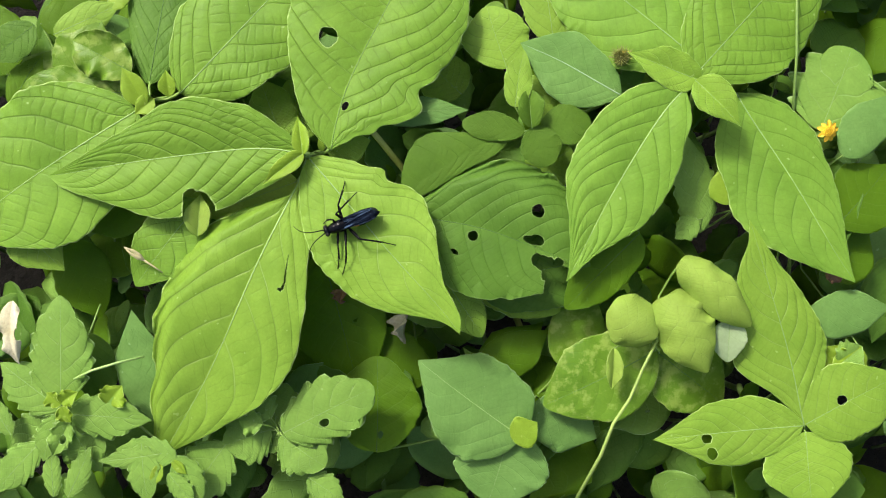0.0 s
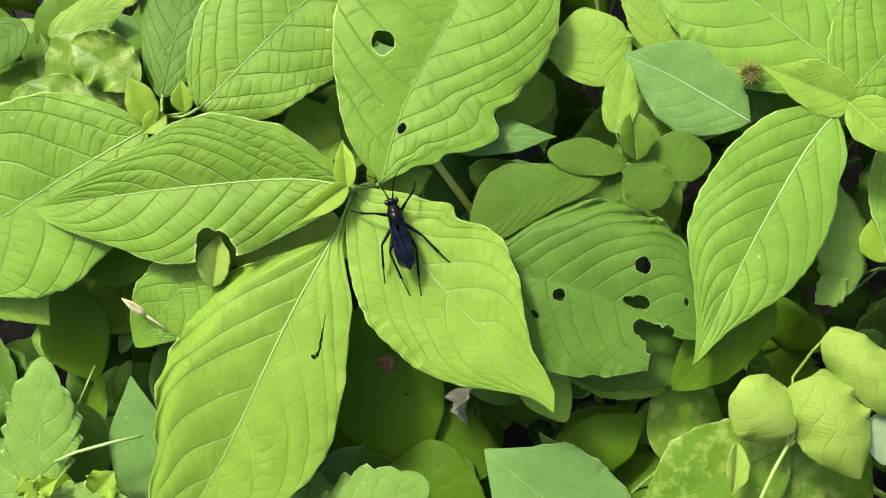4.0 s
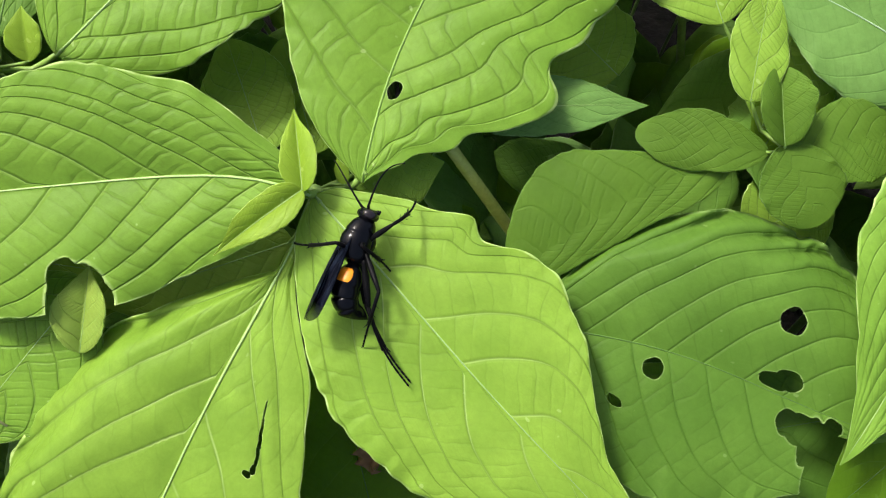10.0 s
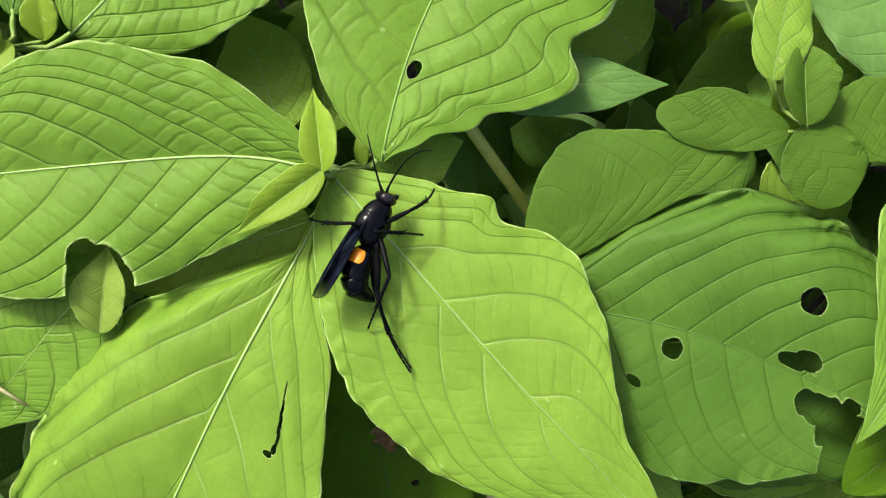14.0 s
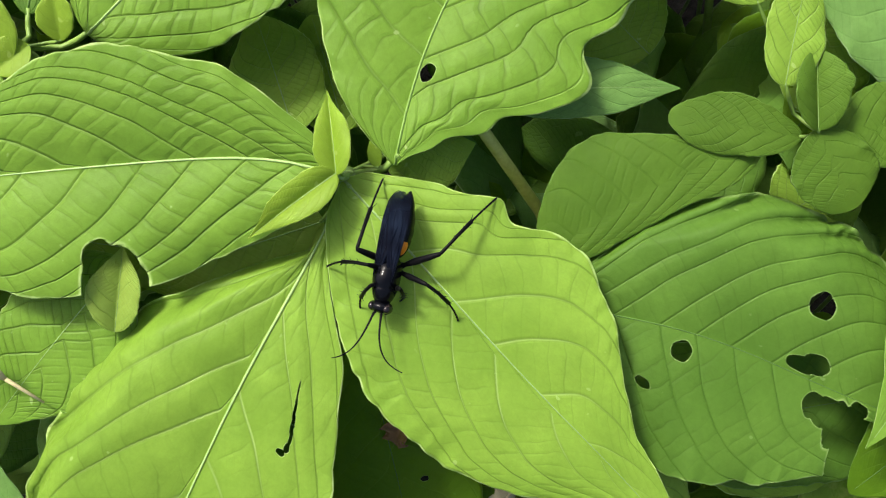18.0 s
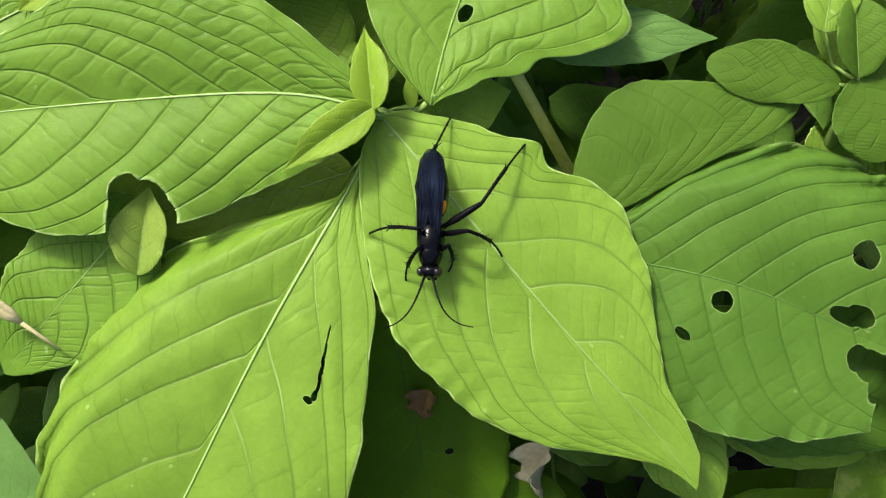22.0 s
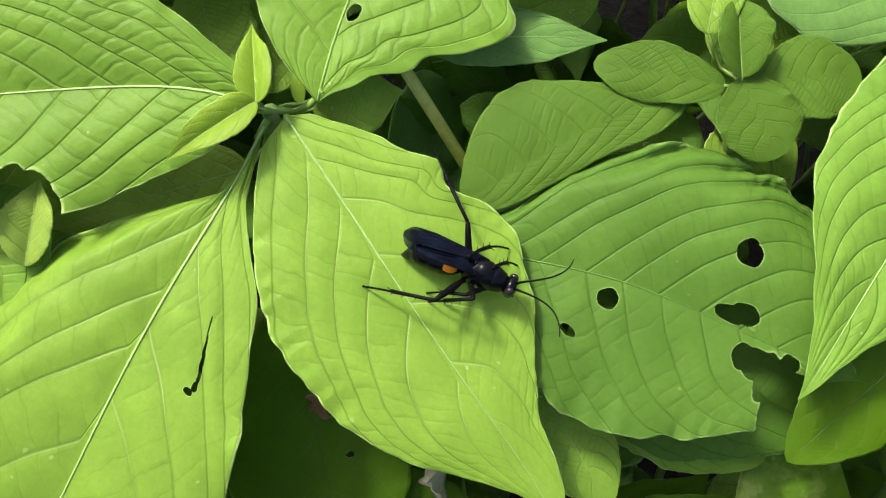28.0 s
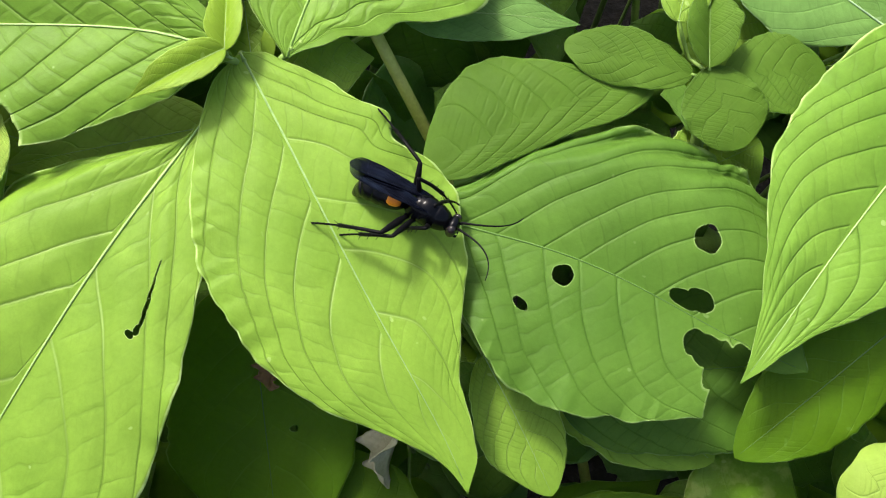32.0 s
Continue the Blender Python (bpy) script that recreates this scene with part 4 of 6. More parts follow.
leaf(herb_12, (0.1417, -0.0223, 0.1922), (0.1364, 0.0095, 0.2102), 0.0161, mat=TOOTHED, teeth=0.17, n=5)
leaf(herb_12, (0.1503, -0.0155, 0.2016), (0.1486, -0.0027, 0.2071), 0.0120, mat=YOUNG, n=4)
leaf(herb_12, (0.1398, -0.0192, 0.1979), (0.1316, -0.0255, 0.1953), 0.0090, mat=TOOTHED, teeth=0.12, n=4)
leaf(herb_12, (0.1979, -0.0635, 0.1787), (0.1896, -0.0762, 0.1733), 0.0120, mat=YOUNG, n=4)
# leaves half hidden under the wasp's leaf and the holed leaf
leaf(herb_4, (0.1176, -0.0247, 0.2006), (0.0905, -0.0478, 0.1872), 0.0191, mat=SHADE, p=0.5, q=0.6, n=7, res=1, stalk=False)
leaf(herb_13, (0.0466, -0.0344, 0.1906), (0.0605, -0.0552, 0.1809), 0.0148, p=0.6, q=0.6, n=7, res=1)
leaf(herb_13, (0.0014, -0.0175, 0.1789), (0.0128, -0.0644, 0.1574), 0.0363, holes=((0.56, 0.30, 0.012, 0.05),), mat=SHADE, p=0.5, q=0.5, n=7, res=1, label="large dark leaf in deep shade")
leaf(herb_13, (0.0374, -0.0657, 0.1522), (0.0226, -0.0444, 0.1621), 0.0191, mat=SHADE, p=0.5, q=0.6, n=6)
leaf(herb_10, (-0.0886, -0.0740, 0.1843), (-0.0822, -0.0708, 0.1867), 0.0066, mat=YOUNG, n=3, fold=0.4, rim=0.4, teeth=0.2)
leaf(herb_10, (-0.0886, -0.0746, 0.1840), (-0.0934, -0.0704, 0.1859), 0.0059, mat=YOUNG, n=3, fold=0.4, rim=0.4, teeth=0.2)
leaf(herb_10, (-0.0882, -0.0755, 0.1847), (-0.0850, -0.0806, 0.1825), 0.0059, mat=YOUNG, n=3, fold=0.4, rim=0.4, teeth=0.2)
leaf(herb_10, (-0.0862, -0.0793, 0.1809), (-0.0931, -0.0907, 0.1750), 0.0086, holes=((0.5, 0.2, 0.12, 0.3),), mat=TOOTHED, n=4, fold=0.3, rim=0.3, teeth=0.2)
leaf(herb_10, (-0.0734, -0.0743, 0.1797), (-0.0683, -0.0681, 0.1824), 0.0099, mat=YOUNG, n=4, fold=0.3, rim=0.3, teeth=0.2)
leaf(herb_9, (-0.0169, -0.0800, 0.1727), (-0.0247, -0.0697, 0.1771), 0.0120, mat=TOOTHED, n=4, fold=0.2, rim=0.3, teeth=0.2)
leaf(herb_9, (-0.0196, -0.0822, 0.1739), (-0.0289, -0.0798, 0.1728), 0.0100, mat=TOOTHED, n=4, fold=0.2, rim=0.3, teeth=0.2)
leaf(herb_12, (0.1897, -0.0688, 0.1764), (0.1989, -0.0635, 0.1787), 0.0120, mat=TOOTHED, n=4, fold=0.2, rim=0.3, teeth=0.2)
leaf(herb_12, (0.1905, -0.0693, 0.1740), (0.1846, -0.0627, 0.1769), 0.0101, mat=YOUNG, n=4, fold=0.3, rim=0.3)
leaf(herb_7, (0.1064, -0.0630, 0.1880), (0.1054, -0.0764, 0.1801), 0.0059, mat=PALE, n=4, fold=0.6, rim=0.2)
leaf(herb_11, (-0.0706, 0.0585, 0.2301), (-0.0620, 0.0670, 0.2315), 0.0121, mat=YOUNG, fold=0.2, n=5, res=1)
leaf(herb_13, (0.0601, -0.0360, 0.1833), (0.1120, -0.0280, 0.1872), 0.0306, mat=MID, p=0.5, q=0.6, n=7, res=1, stalk=False)
# deep gap leaves: the bright green makes up for light missing down there
leaf(herb_13, (0.0539, -0.0234, 0.1870), (0.0904, -0.0454, 0.1768), 0.0248, mat=BRIGHT, p=0.5, q=0.6, n=7, res=1, stalk=False)
leaf(herb_2, (-0.0101, 0.0161, 0.2045), (-0.0176, 0.0377, 0.2102), 0.0177, mat=BRIGHT, p=0.5, q=0.6, n=7, res=1, stalk=False)
leaf(herb_2, (-0.0015, 0.0187, 0.1991), (-0.0078, 0.0399, 0.2068), 0.0161, mat=BRIGHT, p=0.5, q=0.6, n=7, res=1, stalk=False)
leaf(herb_5, (0.0569, 0.0332, 0.2027), (0.0440, 0.0456, 0.2071), 0.0195, mat=BRIGHT, p=0.5, q=0.6, n=7, res=1, stalk=False)
leaf(herb_5, (0.0810, 0.0028, 0.1938), (0.0971, 0.0117, 0.1972), 0.0193, mat=BRIGHT, p=0.5, q=0.6, n=7, res=1, stalk=False)
leaf(herb_10, (-0.0626, -0.0873, 0.1738), (-0.0610, -0.1079, 0.1656), 0.0117, mat=TOOTHED, teeth=0.16, n=5, res=1, stalk=False)
leaf(herb_10, (-0.0557, -0.0909, 0.1723), (-0.0784, -0.0928, 0.1716), 0.0072, mat=TOOTHED, teeth=0.16, n=5, res=1, stalk=False)
leaf(herb_10, (-0.0534, -0.0975, 0.1697), (-0.0444, -0.1080, 0.1655), 0.0076, mat=TOOTHED, teeth=0.16, n=5, res=1, stalk=False)
leaf(herb_10, (-0.0559, -0.0944, 0.1709), (-0.0596, -0.1018, 0.1680), 0.0044, mat=YOUNG, n=4, fold=0.3, stalk=False)
leaf(herb_10, (-0.0518, -0.0933, 0.1714), (-0.0470, -0.0982, 0.1694), 0.0036, mat=YOUNG, n=4, fold=0.3, stalk=False)
leaf(herb_10, (-0.0985, -0.0859, 0.1743), (-0.1151, -0.1020, 0.1679), 0.0124, mat=TOOTHED, teeth=0.16, n=5, res=1, stalk=False)
leaf(herb_10, (-0.0942, -0.1038, 0.1672), (-0.0941, -0.0870, 0.1739), 0.0068, mat=TOOTHED, teeth=0.16, n=5, res=1, stalk=False)
leaf(herb_10, (-0.0893, -0.1040, 0.1671), (-0.0806, -0.0875, 0.1737), 0.0080, mat=TOOTHED, teeth=0.16, n=5, res=1, stalk=False)
leaf(herb_10, (-0.1083, -0.0827, 0.1756), (-0.1157, -0.0694, 0.1809), 0.0080, mat=TOOTHED, teeth=0.16, n=5, res=1, stalk=False)
leaf(herb_9, (-0.0347, -0.0866, 0.1633), (-0.0510, -0.1052, 0.1559), 0.0207, mat=TOOTHED, teeth=0.16, n=5, res=1, stalk=False)
leaf(herb_9, (-0.0047, -0.1000, 0.1630), (0.0083, -0.1091, 0.1593), 0.0113, mat=TOOTHED, teeth=0.16, n=5, res=1, stalk=False)
leaf(herb_9, (-0.0204, -0.0900, 0.1619), (-0.0093, -0.0721, 0.1690), 0.0145, mat=TOOTHED, teeth=0.16, n=5, res=1, stalk=False)
leaf(herb_11, (-0.0603, 0.0340, 0.2246), (-0.0804, 0.0450, 0.2290), 0.0166, mat=MOTTLED, p=0.5, q=0.45, n=5, fold=0.1, rim=0.3, res=1, stalk=False)
leaf(herb_11, (-0.0635, 0.0290, 0.2191), (-0.0997, 0.0330, 0.2207), 0.0164, mat=MOTTLED, p=0.5, q=0.5, n=6, rim=0.2, res=1, stalk=False)
leaf(herb_11, (-0.0936, 0.0505, 0.2312), (-0.1099, 0.0390, 0.2266), 0.0139, mat=MID, n=6, res=1, stalk=False)
leaf(herb_11, (-0.0881, 0.0490, 0.2271), (-0.0637, 0.0589, 0.2310), 0.0120, mat=BRIGHT, n=6, res=1, stalk=False)
leaf(herb_11, (-0.1048, 0.0266, 0.2162), (-0.0931, 0.0440, 0.2231), 0.0121, mat=SHADE, n=6, res=1, stalk=False)


WASP_LEAF = leaf(herb_1, (0.0015, 0.0008, 0.2192), (0.0540, -0.0568, 0.2013), 0.0400, p=0.60, q=0.78, fold=0.04, arch=0.015, droop=0.02, rim=0.04, res=2, seed=41, mat=BRIGHT, bow=(0.002, 0.0, 0.001, 0.002, 0.004, 0.010),
                 outline=((0.040, 0.083, 0.115, 0.143, 0.152, 0.195, 0.218, 0.200, 0.197, 0.238, 0.260, 0.262, 0.246, 0.223, 0.207, 0.171, 0.134, 0.079, 0.063, 0.044),
                          (0.064, 0.098, 0.139, 0.175, 0.202, 0.239, 0.264, 0.268, 0.263, 0.252, 0.211, 0.154, 0.082, 0.036, 0.014),
                          (0, 0.014, 0.067, 0.101, 0.139, 0.167, 0.221, 0.253, 0.286, 0.304, 0.355, 0.401, 0.449, 0.49, 0.54, 0.589, 0.653, 0.7, 0.797, 0.88, 0.95, 1), KNOTS),
                 veins=(((0.03, 0.10, 0.202, 0.34, 0.458, 0.60, 0.74, 0.86), 0.25), ((0.071, 0.202, 0.33, 0.46, 0.628, 0.77, 0.88), 0.48)),
                 label="bright green pointed leaf that the wasp stands on")

# ---- undergrowth ----
def undergrowth():
    """The crowded lower leaves that nobody could count, joined, in four greens."""
    r = random.Random(11)
    verts, faces, coords, slots = [], [], [], []
    count = 0
    for i in range(4500):
        near = i < 3800
        x = r.uniform(-0.34, 0.44) if near else r.uniform(-0.75, 0.85)
        y = r.uniform(-0.16, 0.42) if near else r.uniform(-0.55, 0.8)
        deep = 0.034 + 0.080 * r.random() ** 1.4 if near else r.uniform(0.03, 0.16)
        roof = 0.22 + 0.40 * min(max(y, -0.16), 0.30)
        z = roof - deep / 0.93
        if z < 0.012:
            z = r.uniform(0.012, 0.05)
        L = r.uniform(0.012, 0.040)
        W = L * r.uniform(0.42, 0.75)
        a = r.uniform(0, 6.283)
        tip = Vector((math.cos(a), math.sin(a), r.uniform(-0.8, 0.45))).normalized()
        base = Vector((x, y, z))
        m = leaf_frame(base, base + tip * L, r.uniform(-42, 42))
        tooth = r.random() < 0.35
        v, f, c, _ = blade(L, W, 0.55, r.choice((0.6, 0.75, 0.85)), 6, 0.3, r.uniform(-0.05, 0.2), 0.03, r.uniform(0, 0.15), 0.08, 0.15 if tooth else 0.0, (), 3, 0.0, r.randint(1, 10**6))
        v = np.asarray(v) @ np.array(m.to_3x3()).T + np.array(base)
        k = count
        verts.append(v)
        faces += [tuple(q + k for q in t) for t in f]
        coords.append(c)
        slots += [r.choice((0, 0, 1, 1, 1, 2, 3))] * len(f)
        count += len(v)
    me = bpy.data.meshes.new("undergrowth")
    me.from_pydata(np.concatenate(verts).tolist(), [], faces)
    # the first green carries some of the shade under the herbs in its colour
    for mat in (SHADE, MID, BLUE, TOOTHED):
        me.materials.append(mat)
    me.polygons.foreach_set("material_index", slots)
    me.polygons.foreach_set("use_smooth", [True] * len(faces))
    loops = np.empty(len(me.loops), np.int32)
    me.loops.foreach_get("vertex_index", loops)
    c = np.concatenate(coords)[loops]
    for name, cols in (("veins", (0, 1)), ("blade", (2, 3))):
        me.uv_layers.new(name=name).data.foreach_set("uv", c[:, cols].astype(np.float32).ravel())
    tagged(new("undergrowth", me), "crowded shaded leaves of low weeds over soil", "undergrowth", kind="stuff")


undergrowth()


def weed_stalks():
    r = random.Random(5)
    pieces = []
    for i in range(380):
        x, y = (r.uniform(-0.26, 0.36), r.uniform(-0.14, 0.32)) if i < 300 else (r.uniform(-0.7, 0.8), r.uniform(-0.5, 0.75))
        top = max(0.03, 0.22 + 0.40 * min(max(y, -0.16), 0.30) - r.uniform(0.04, 0.11))
        lean = Vector((r.uniform(-0.3, 0.3), r.uniform(-0.3, 0.3), 1)) * top
        a = Vector((x, y, 0)) - Vector((lean.x, lean.y, 0))
        pts = [a + lean * t + Vector((math.sin(t * 3 + i), math.cos(t * 2 + i), 0)) * 0.004 * t for t in (0, 0.25, 0.5, 0.75, 1)]
        k = r.uniform(0.0006, 0.0014)
        pieces.append(tube(pts, [k * 1.3, k * 1.2, k, k * 0.9, k * 0.6], 5))
    tagged(mesh_object("weed_stalks", *merged(*pieces), STEM), "thin green stalks crowded among low weeds", "stalks", kind="stuff")


weed_stalks()


# ---- small things among the leaves ----
def stalk(name, pts, radii, mat, label, category):
    return tagged(mesh_object(name, *tube(pts, radii, 8), mat), label, category)


stalk("dry_stalk", [(0.1758, 0.0675, 0.2414), (0.1750, 0.0482, 0.2353), (0.1752, 0.0313, 0.2259), (0.1758, 0.0158, 0.2127), (0.1883, 0.0059, 0.1562), (0.2, 0.02, 0.0)],
      [0.0004, 0.0005, 0.0005, 0.0006, 0.0007, 0.0008], STEM, "thin pale stalk standing among green leaves", "stalk")
stalk("tendril", [(-0.0843, -0.0659, 0.1856), (-0.0776, -0.0640, 0.1885), (-0.0677, -0.0616, 0.1895), (-0.0600, -0.0589, 0.1863)], [0.0004, 0.0005, 0.0005, 0.0004], MIDRIB, "pale green shoot under a drooping leaf", "shoot")


def spikelet(a, b):
    """A dry grass spikelet: two glumes and a bristle."""
    a, b = Vector(a), Vector(b)
    e = new("grass_spikelet")
    e.location = b
    d = a - b
    side = d.cross(FACING).normalized()
    for k, name in ((-1, "glume"), (1, "glume")):
        pts = [Vector((0, 0, 0)), d * 0.3 + side * 0.0005 * k, d * 0.6 + side * 0.0006 * k, d * 1.0]
        mesh_object(name, *tube(pts, [0.0004, 0.0008, 0.0006, 0.0001], 7, 0.5), STRAW, e)
    mesh_object("bristle", *tube([Vector((0, 0, 0)), -d * 0.5, -d * 0.9], [0.0004, 0.0003, 0.0002], 6), STRAW, e)
    tagged(e, "dry straw-coloured grass spikelet caught on a leaf", "spikelet")


spikelet((-0.0628, -0.0260, 0.2091), (-0.0566, -0.0298, 0.2052))


def flower(centre, facing, size, foot, label, open_petals=True):
    """A small composite flower head on its stalk: florets or bristles on a disc, and ray petals."""
    e = new("flower")
    e.location = centre
    z = Vector(facing).normalized()
    x = z.orthogonal().normalized()
    y = z.cross(x)
    verts, faces = ball((0, 0, 0), (size * 0.55, size * 0.55, size * 0.42), 9, 14)
    mesh_object("disc", [x * p[0] + y * p[1] + z * p[2] for p in verts], faces, PETAL if open_petals else SEED, e)
    r = random.Random(3)
    bits = []
    for i in range(90):
        a, t = i * 2.39996, (i + 0.5) / 90
        dr = math.sqrt(t)
        n0 = (x * math.cos(a) * dr + y * math.sin(a) * dr + z * math.sqrt(1 - t * 0.95)).normalized()
        p0 = n0 * size * 0.45
        out = n0 * size * (0.22 if open_petals else r.uniform(0.35, 0.75))
        k = size * (0.05 if open_petals else 0.03)
        bits.append(tube([p0, p0 + out * 0.6, p0 + out], [k, k * 1.1, k * 0.3], 5))
    mesh_object("florets" if open_petals else "bristles", *merged(*bits), PETAL if open_petals else SEED, e)
    for i in range(9 if open_petals else 3):
        a = 2 * math.pi * i / 9 + r.uniform(-0.15, 0.15)
        d = x * math.cos(a) + y * math.sin(a)
        s = z.cross(d)
        L, rows, vv, ff = size * r.uniform(0.6, 0.8), 7, [], []
        for lay in (0.0, -size * 0.03):
            for j in range(rows):
                u = j / (rows - 1)
                h = size * 0.24 * math.sin(math.pi * (0.12 + 0.8 * u))
                for c in (-1, -0.5, 0, 0.5, 1):
                    vv.append(d * (size * 0.4 + L * u) + s * h * c + z * (lay - size * 0.25 * u * u + size * 0.06 * c * c))
        m = rows * 5
        for j in range(rows - 1):
            for c in range(4):
                q = (j * 5 + c, j * 5 + c + 1, j * 5 + c + 6, j * 5 + c + 5)
                ff += [q, tuple(k + m for k in q[::-1])]
        for j in range(rows - 1):
            for c in (0, 4):
                ff.append((j * 5 + c, j * 5 + c + 5, j * 5 + c + 5 + m, j * 5 + c + m))
        mesh_object("petal", vv, ff, PETAL, e)
    f = Vector(foot) - Vector(centre)
    mesh_object("flower_stalk", *tube([-z * size * 0.3, -z * size * 1.5 + f * 0.1, f * 0.5, f], [0.0006, 0.0006, 0.0007, 0.0009], 7), STEM, e)
    tagged(e, label, "flower")


flower((0.1850, 0.0048, 0.2167), (0.1, -0.55, 0.8), 0.0036, (0.215, 0.06, 0.0), "small yellow flower head among toothed leaves")
flower((0.1128, 0.0313, 0.2262), (-0.3, 0.1, 0.9), 0.0046, (0.13, 0.09, 0.0), "bristly fading flower head with yellow tips", False)


def dead_leaf(base, tip, width, roll, label, fold=0.6, mat=None):
    L = (Vector(tip) - Vector(base)).length
    v, f, c, _ = blade(L, width, 0.5, 0.6, 6, 0.3, fold, 0.05, 0.2, 0.5, 0.0, ((0.5, 0.9, 0.1, 0.3),), 0, 0.6, 77)
    ob = mesh_object("dead_leaf", v, f, mat or DEAD)
    ob.matrix_basis = leaf_frame(base, tip, roll)
    tagged(ob, label, "dead leaf")


dead_leaf((0.0095, -0.0328, 0.1751), (0.0076, -0.0375, 0.1719), 0.006, 25, "curled brown dead leaf in the shade")
dead_leaf((0.0335, -0.0412, 0.1678), (0.0311, -0.0505, 0.1592), 0.008, 60, "dry pale brown leaf strip between stems", 1.0, PAPER)
dead_leaf((-0.1040, -0.0400, 0.1975), (-0.1050, -0.0610, 0.1880), 0.0075, 8, "papery whitish withered leaf", 0.45, PAPER)
dead_leaf((0.1883, -0.0359, 0.1883), (0.1922, -0.0415, 0.1859), 0.006, 20, "small curled brown leaf under a green one")



# ---- wasp ----
MM = 0.00112


def mm(pts):
    return [(x * MM, y * MM, z * MM) for x, y, z in pts]


def ringed(profile, seg=20, flat=0.92):
    """A body of rings about the x axis: rows of x, z, radius in millimetres."""
    verts, faces = [], []
    for x, z, r in profile:
        for k in range(seg):
            a = 2 * math.pi * k / seg
            verts.append((x * MM, r * math.cos(a) * MM, (z + r * flat * math.sin(a)) * MM))
    for i in range(len(profile) - 1):
        for k in range(seg):
            j = (k + 1) % seg
            faces.append((i * seg + k, (i + 1) * seg + k, (i + 1) * seg + j, i * seg + j))
    faces.append(tuple(range(seg)))
    faces.append(tuple(reversed(range((len(profile) - 1) * seg, len(profile) * seg))))
    return verts, faces


def wing_mesh(length, width, flip, inner, blunt=0.0):
    """A thin wing that trails along -x from its hinge, with raised veins and a slight fold."""
    nu, nv, verts, faces = 26, 9, [], []
    for lay in (0.0, -0.05):
        for i in range(nu):
            u = 1 - (1 - i / (nu - 1)) ** 1.5
            half = width * (0.20 + 0.80 * min(1, u * 1.5) ** 0.8) * math.sqrt(max(0.004, 1 - max(0, (u - 0.84) / 0.16) ** 2.4))
            for k in range(nv):
                v = k / (nv - 1)
                y = -inner * half + half * (1 + inner) * v
                z = 0.13 * math.sin(v * 9 + u * 3) * (1 - 0.6 * u) + 0.16 * math.sin(math.pi * u) + lay
                x = -length * u - 0.7 * math.sin(v * math.pi) * u**3 * half / width
                verts.append((x * MM, y * flip * MM, z * MM))
    n = nu * nv
    for i in range(nu - 1):
        for k in range(nv - 1):
            a, b, c, d = i * nv + k, (i + 1) * nv + k, (i + 1) * nv + k + 1, i * nv + k + 1
            faces += [(a, b, c, d), (a + n, d + n, c + n, b + n)]
    for i in range(nu - 1):
        for k in (0, nv - 1):
            a, b = i * nv + k, (i + 1) * nv + k
            faces.append((a, a + n, b + n, b))
    for k in range(nv - 1):
        for i in (0, nu - 1):
            a, b = i * nv + k, i * nv + k + 1
            faces.append((a, b, b + n, a + n))
    veins = []
    for s, e, bend in ((0.92, 0.97, 0.02), (0.75, 0.62, 0.1), (0.5, 0.30, -0.1), (0.3, 0.75, 0.12)):
        pts, rad = [], []
        for i in range(10):
            u = 0.03 + 0.75 * i / 9
            half = width * (0.20 + 0.80 * min(1, u * 1.5) ** 0.8)
            v = s + (e - s) * i / 9 + bend * math.sin(math.pi * i / 9)
            y = -inner * half + half * (1 + inner) * v
            z = 0.13 * math.sin(v * 9 + u * 3) * (1 - 0.6 * u) + 0.16 * math.sin(math.pi * u) + 0.02
            pts.append(((-length * u - 0.55 * math.sin(v * math.pi) * u**3) * MM, y * flip * MM, z * MM))
            rad.append(0.05 * MM * (1.2 - 0.06 * i))
        veins.append(tube(pts, rad, 5))
    return (verts, faces), veins


HIPS = {"front": (5.3, 1.0, 3.0, 4.2, 8.0), "middle": (3.0, 1.2, 2.9, 5.8, 10.4), "hind": (2.0, 1.2, 2.9, 6.4, 12.8)}


WAIST, BEND, BEND_2 = Vector((1.1, 0, 3.8)), Vector((-3.5, 0, 3.75)), Vector((-5.1, 0, 3.6))


def shifted(piece, origin):
    """The same piece, with its origin in millimetres moved to where it hinges."""
    return [Vector(v) - origin * MM for v in piece[0]], piece[1]


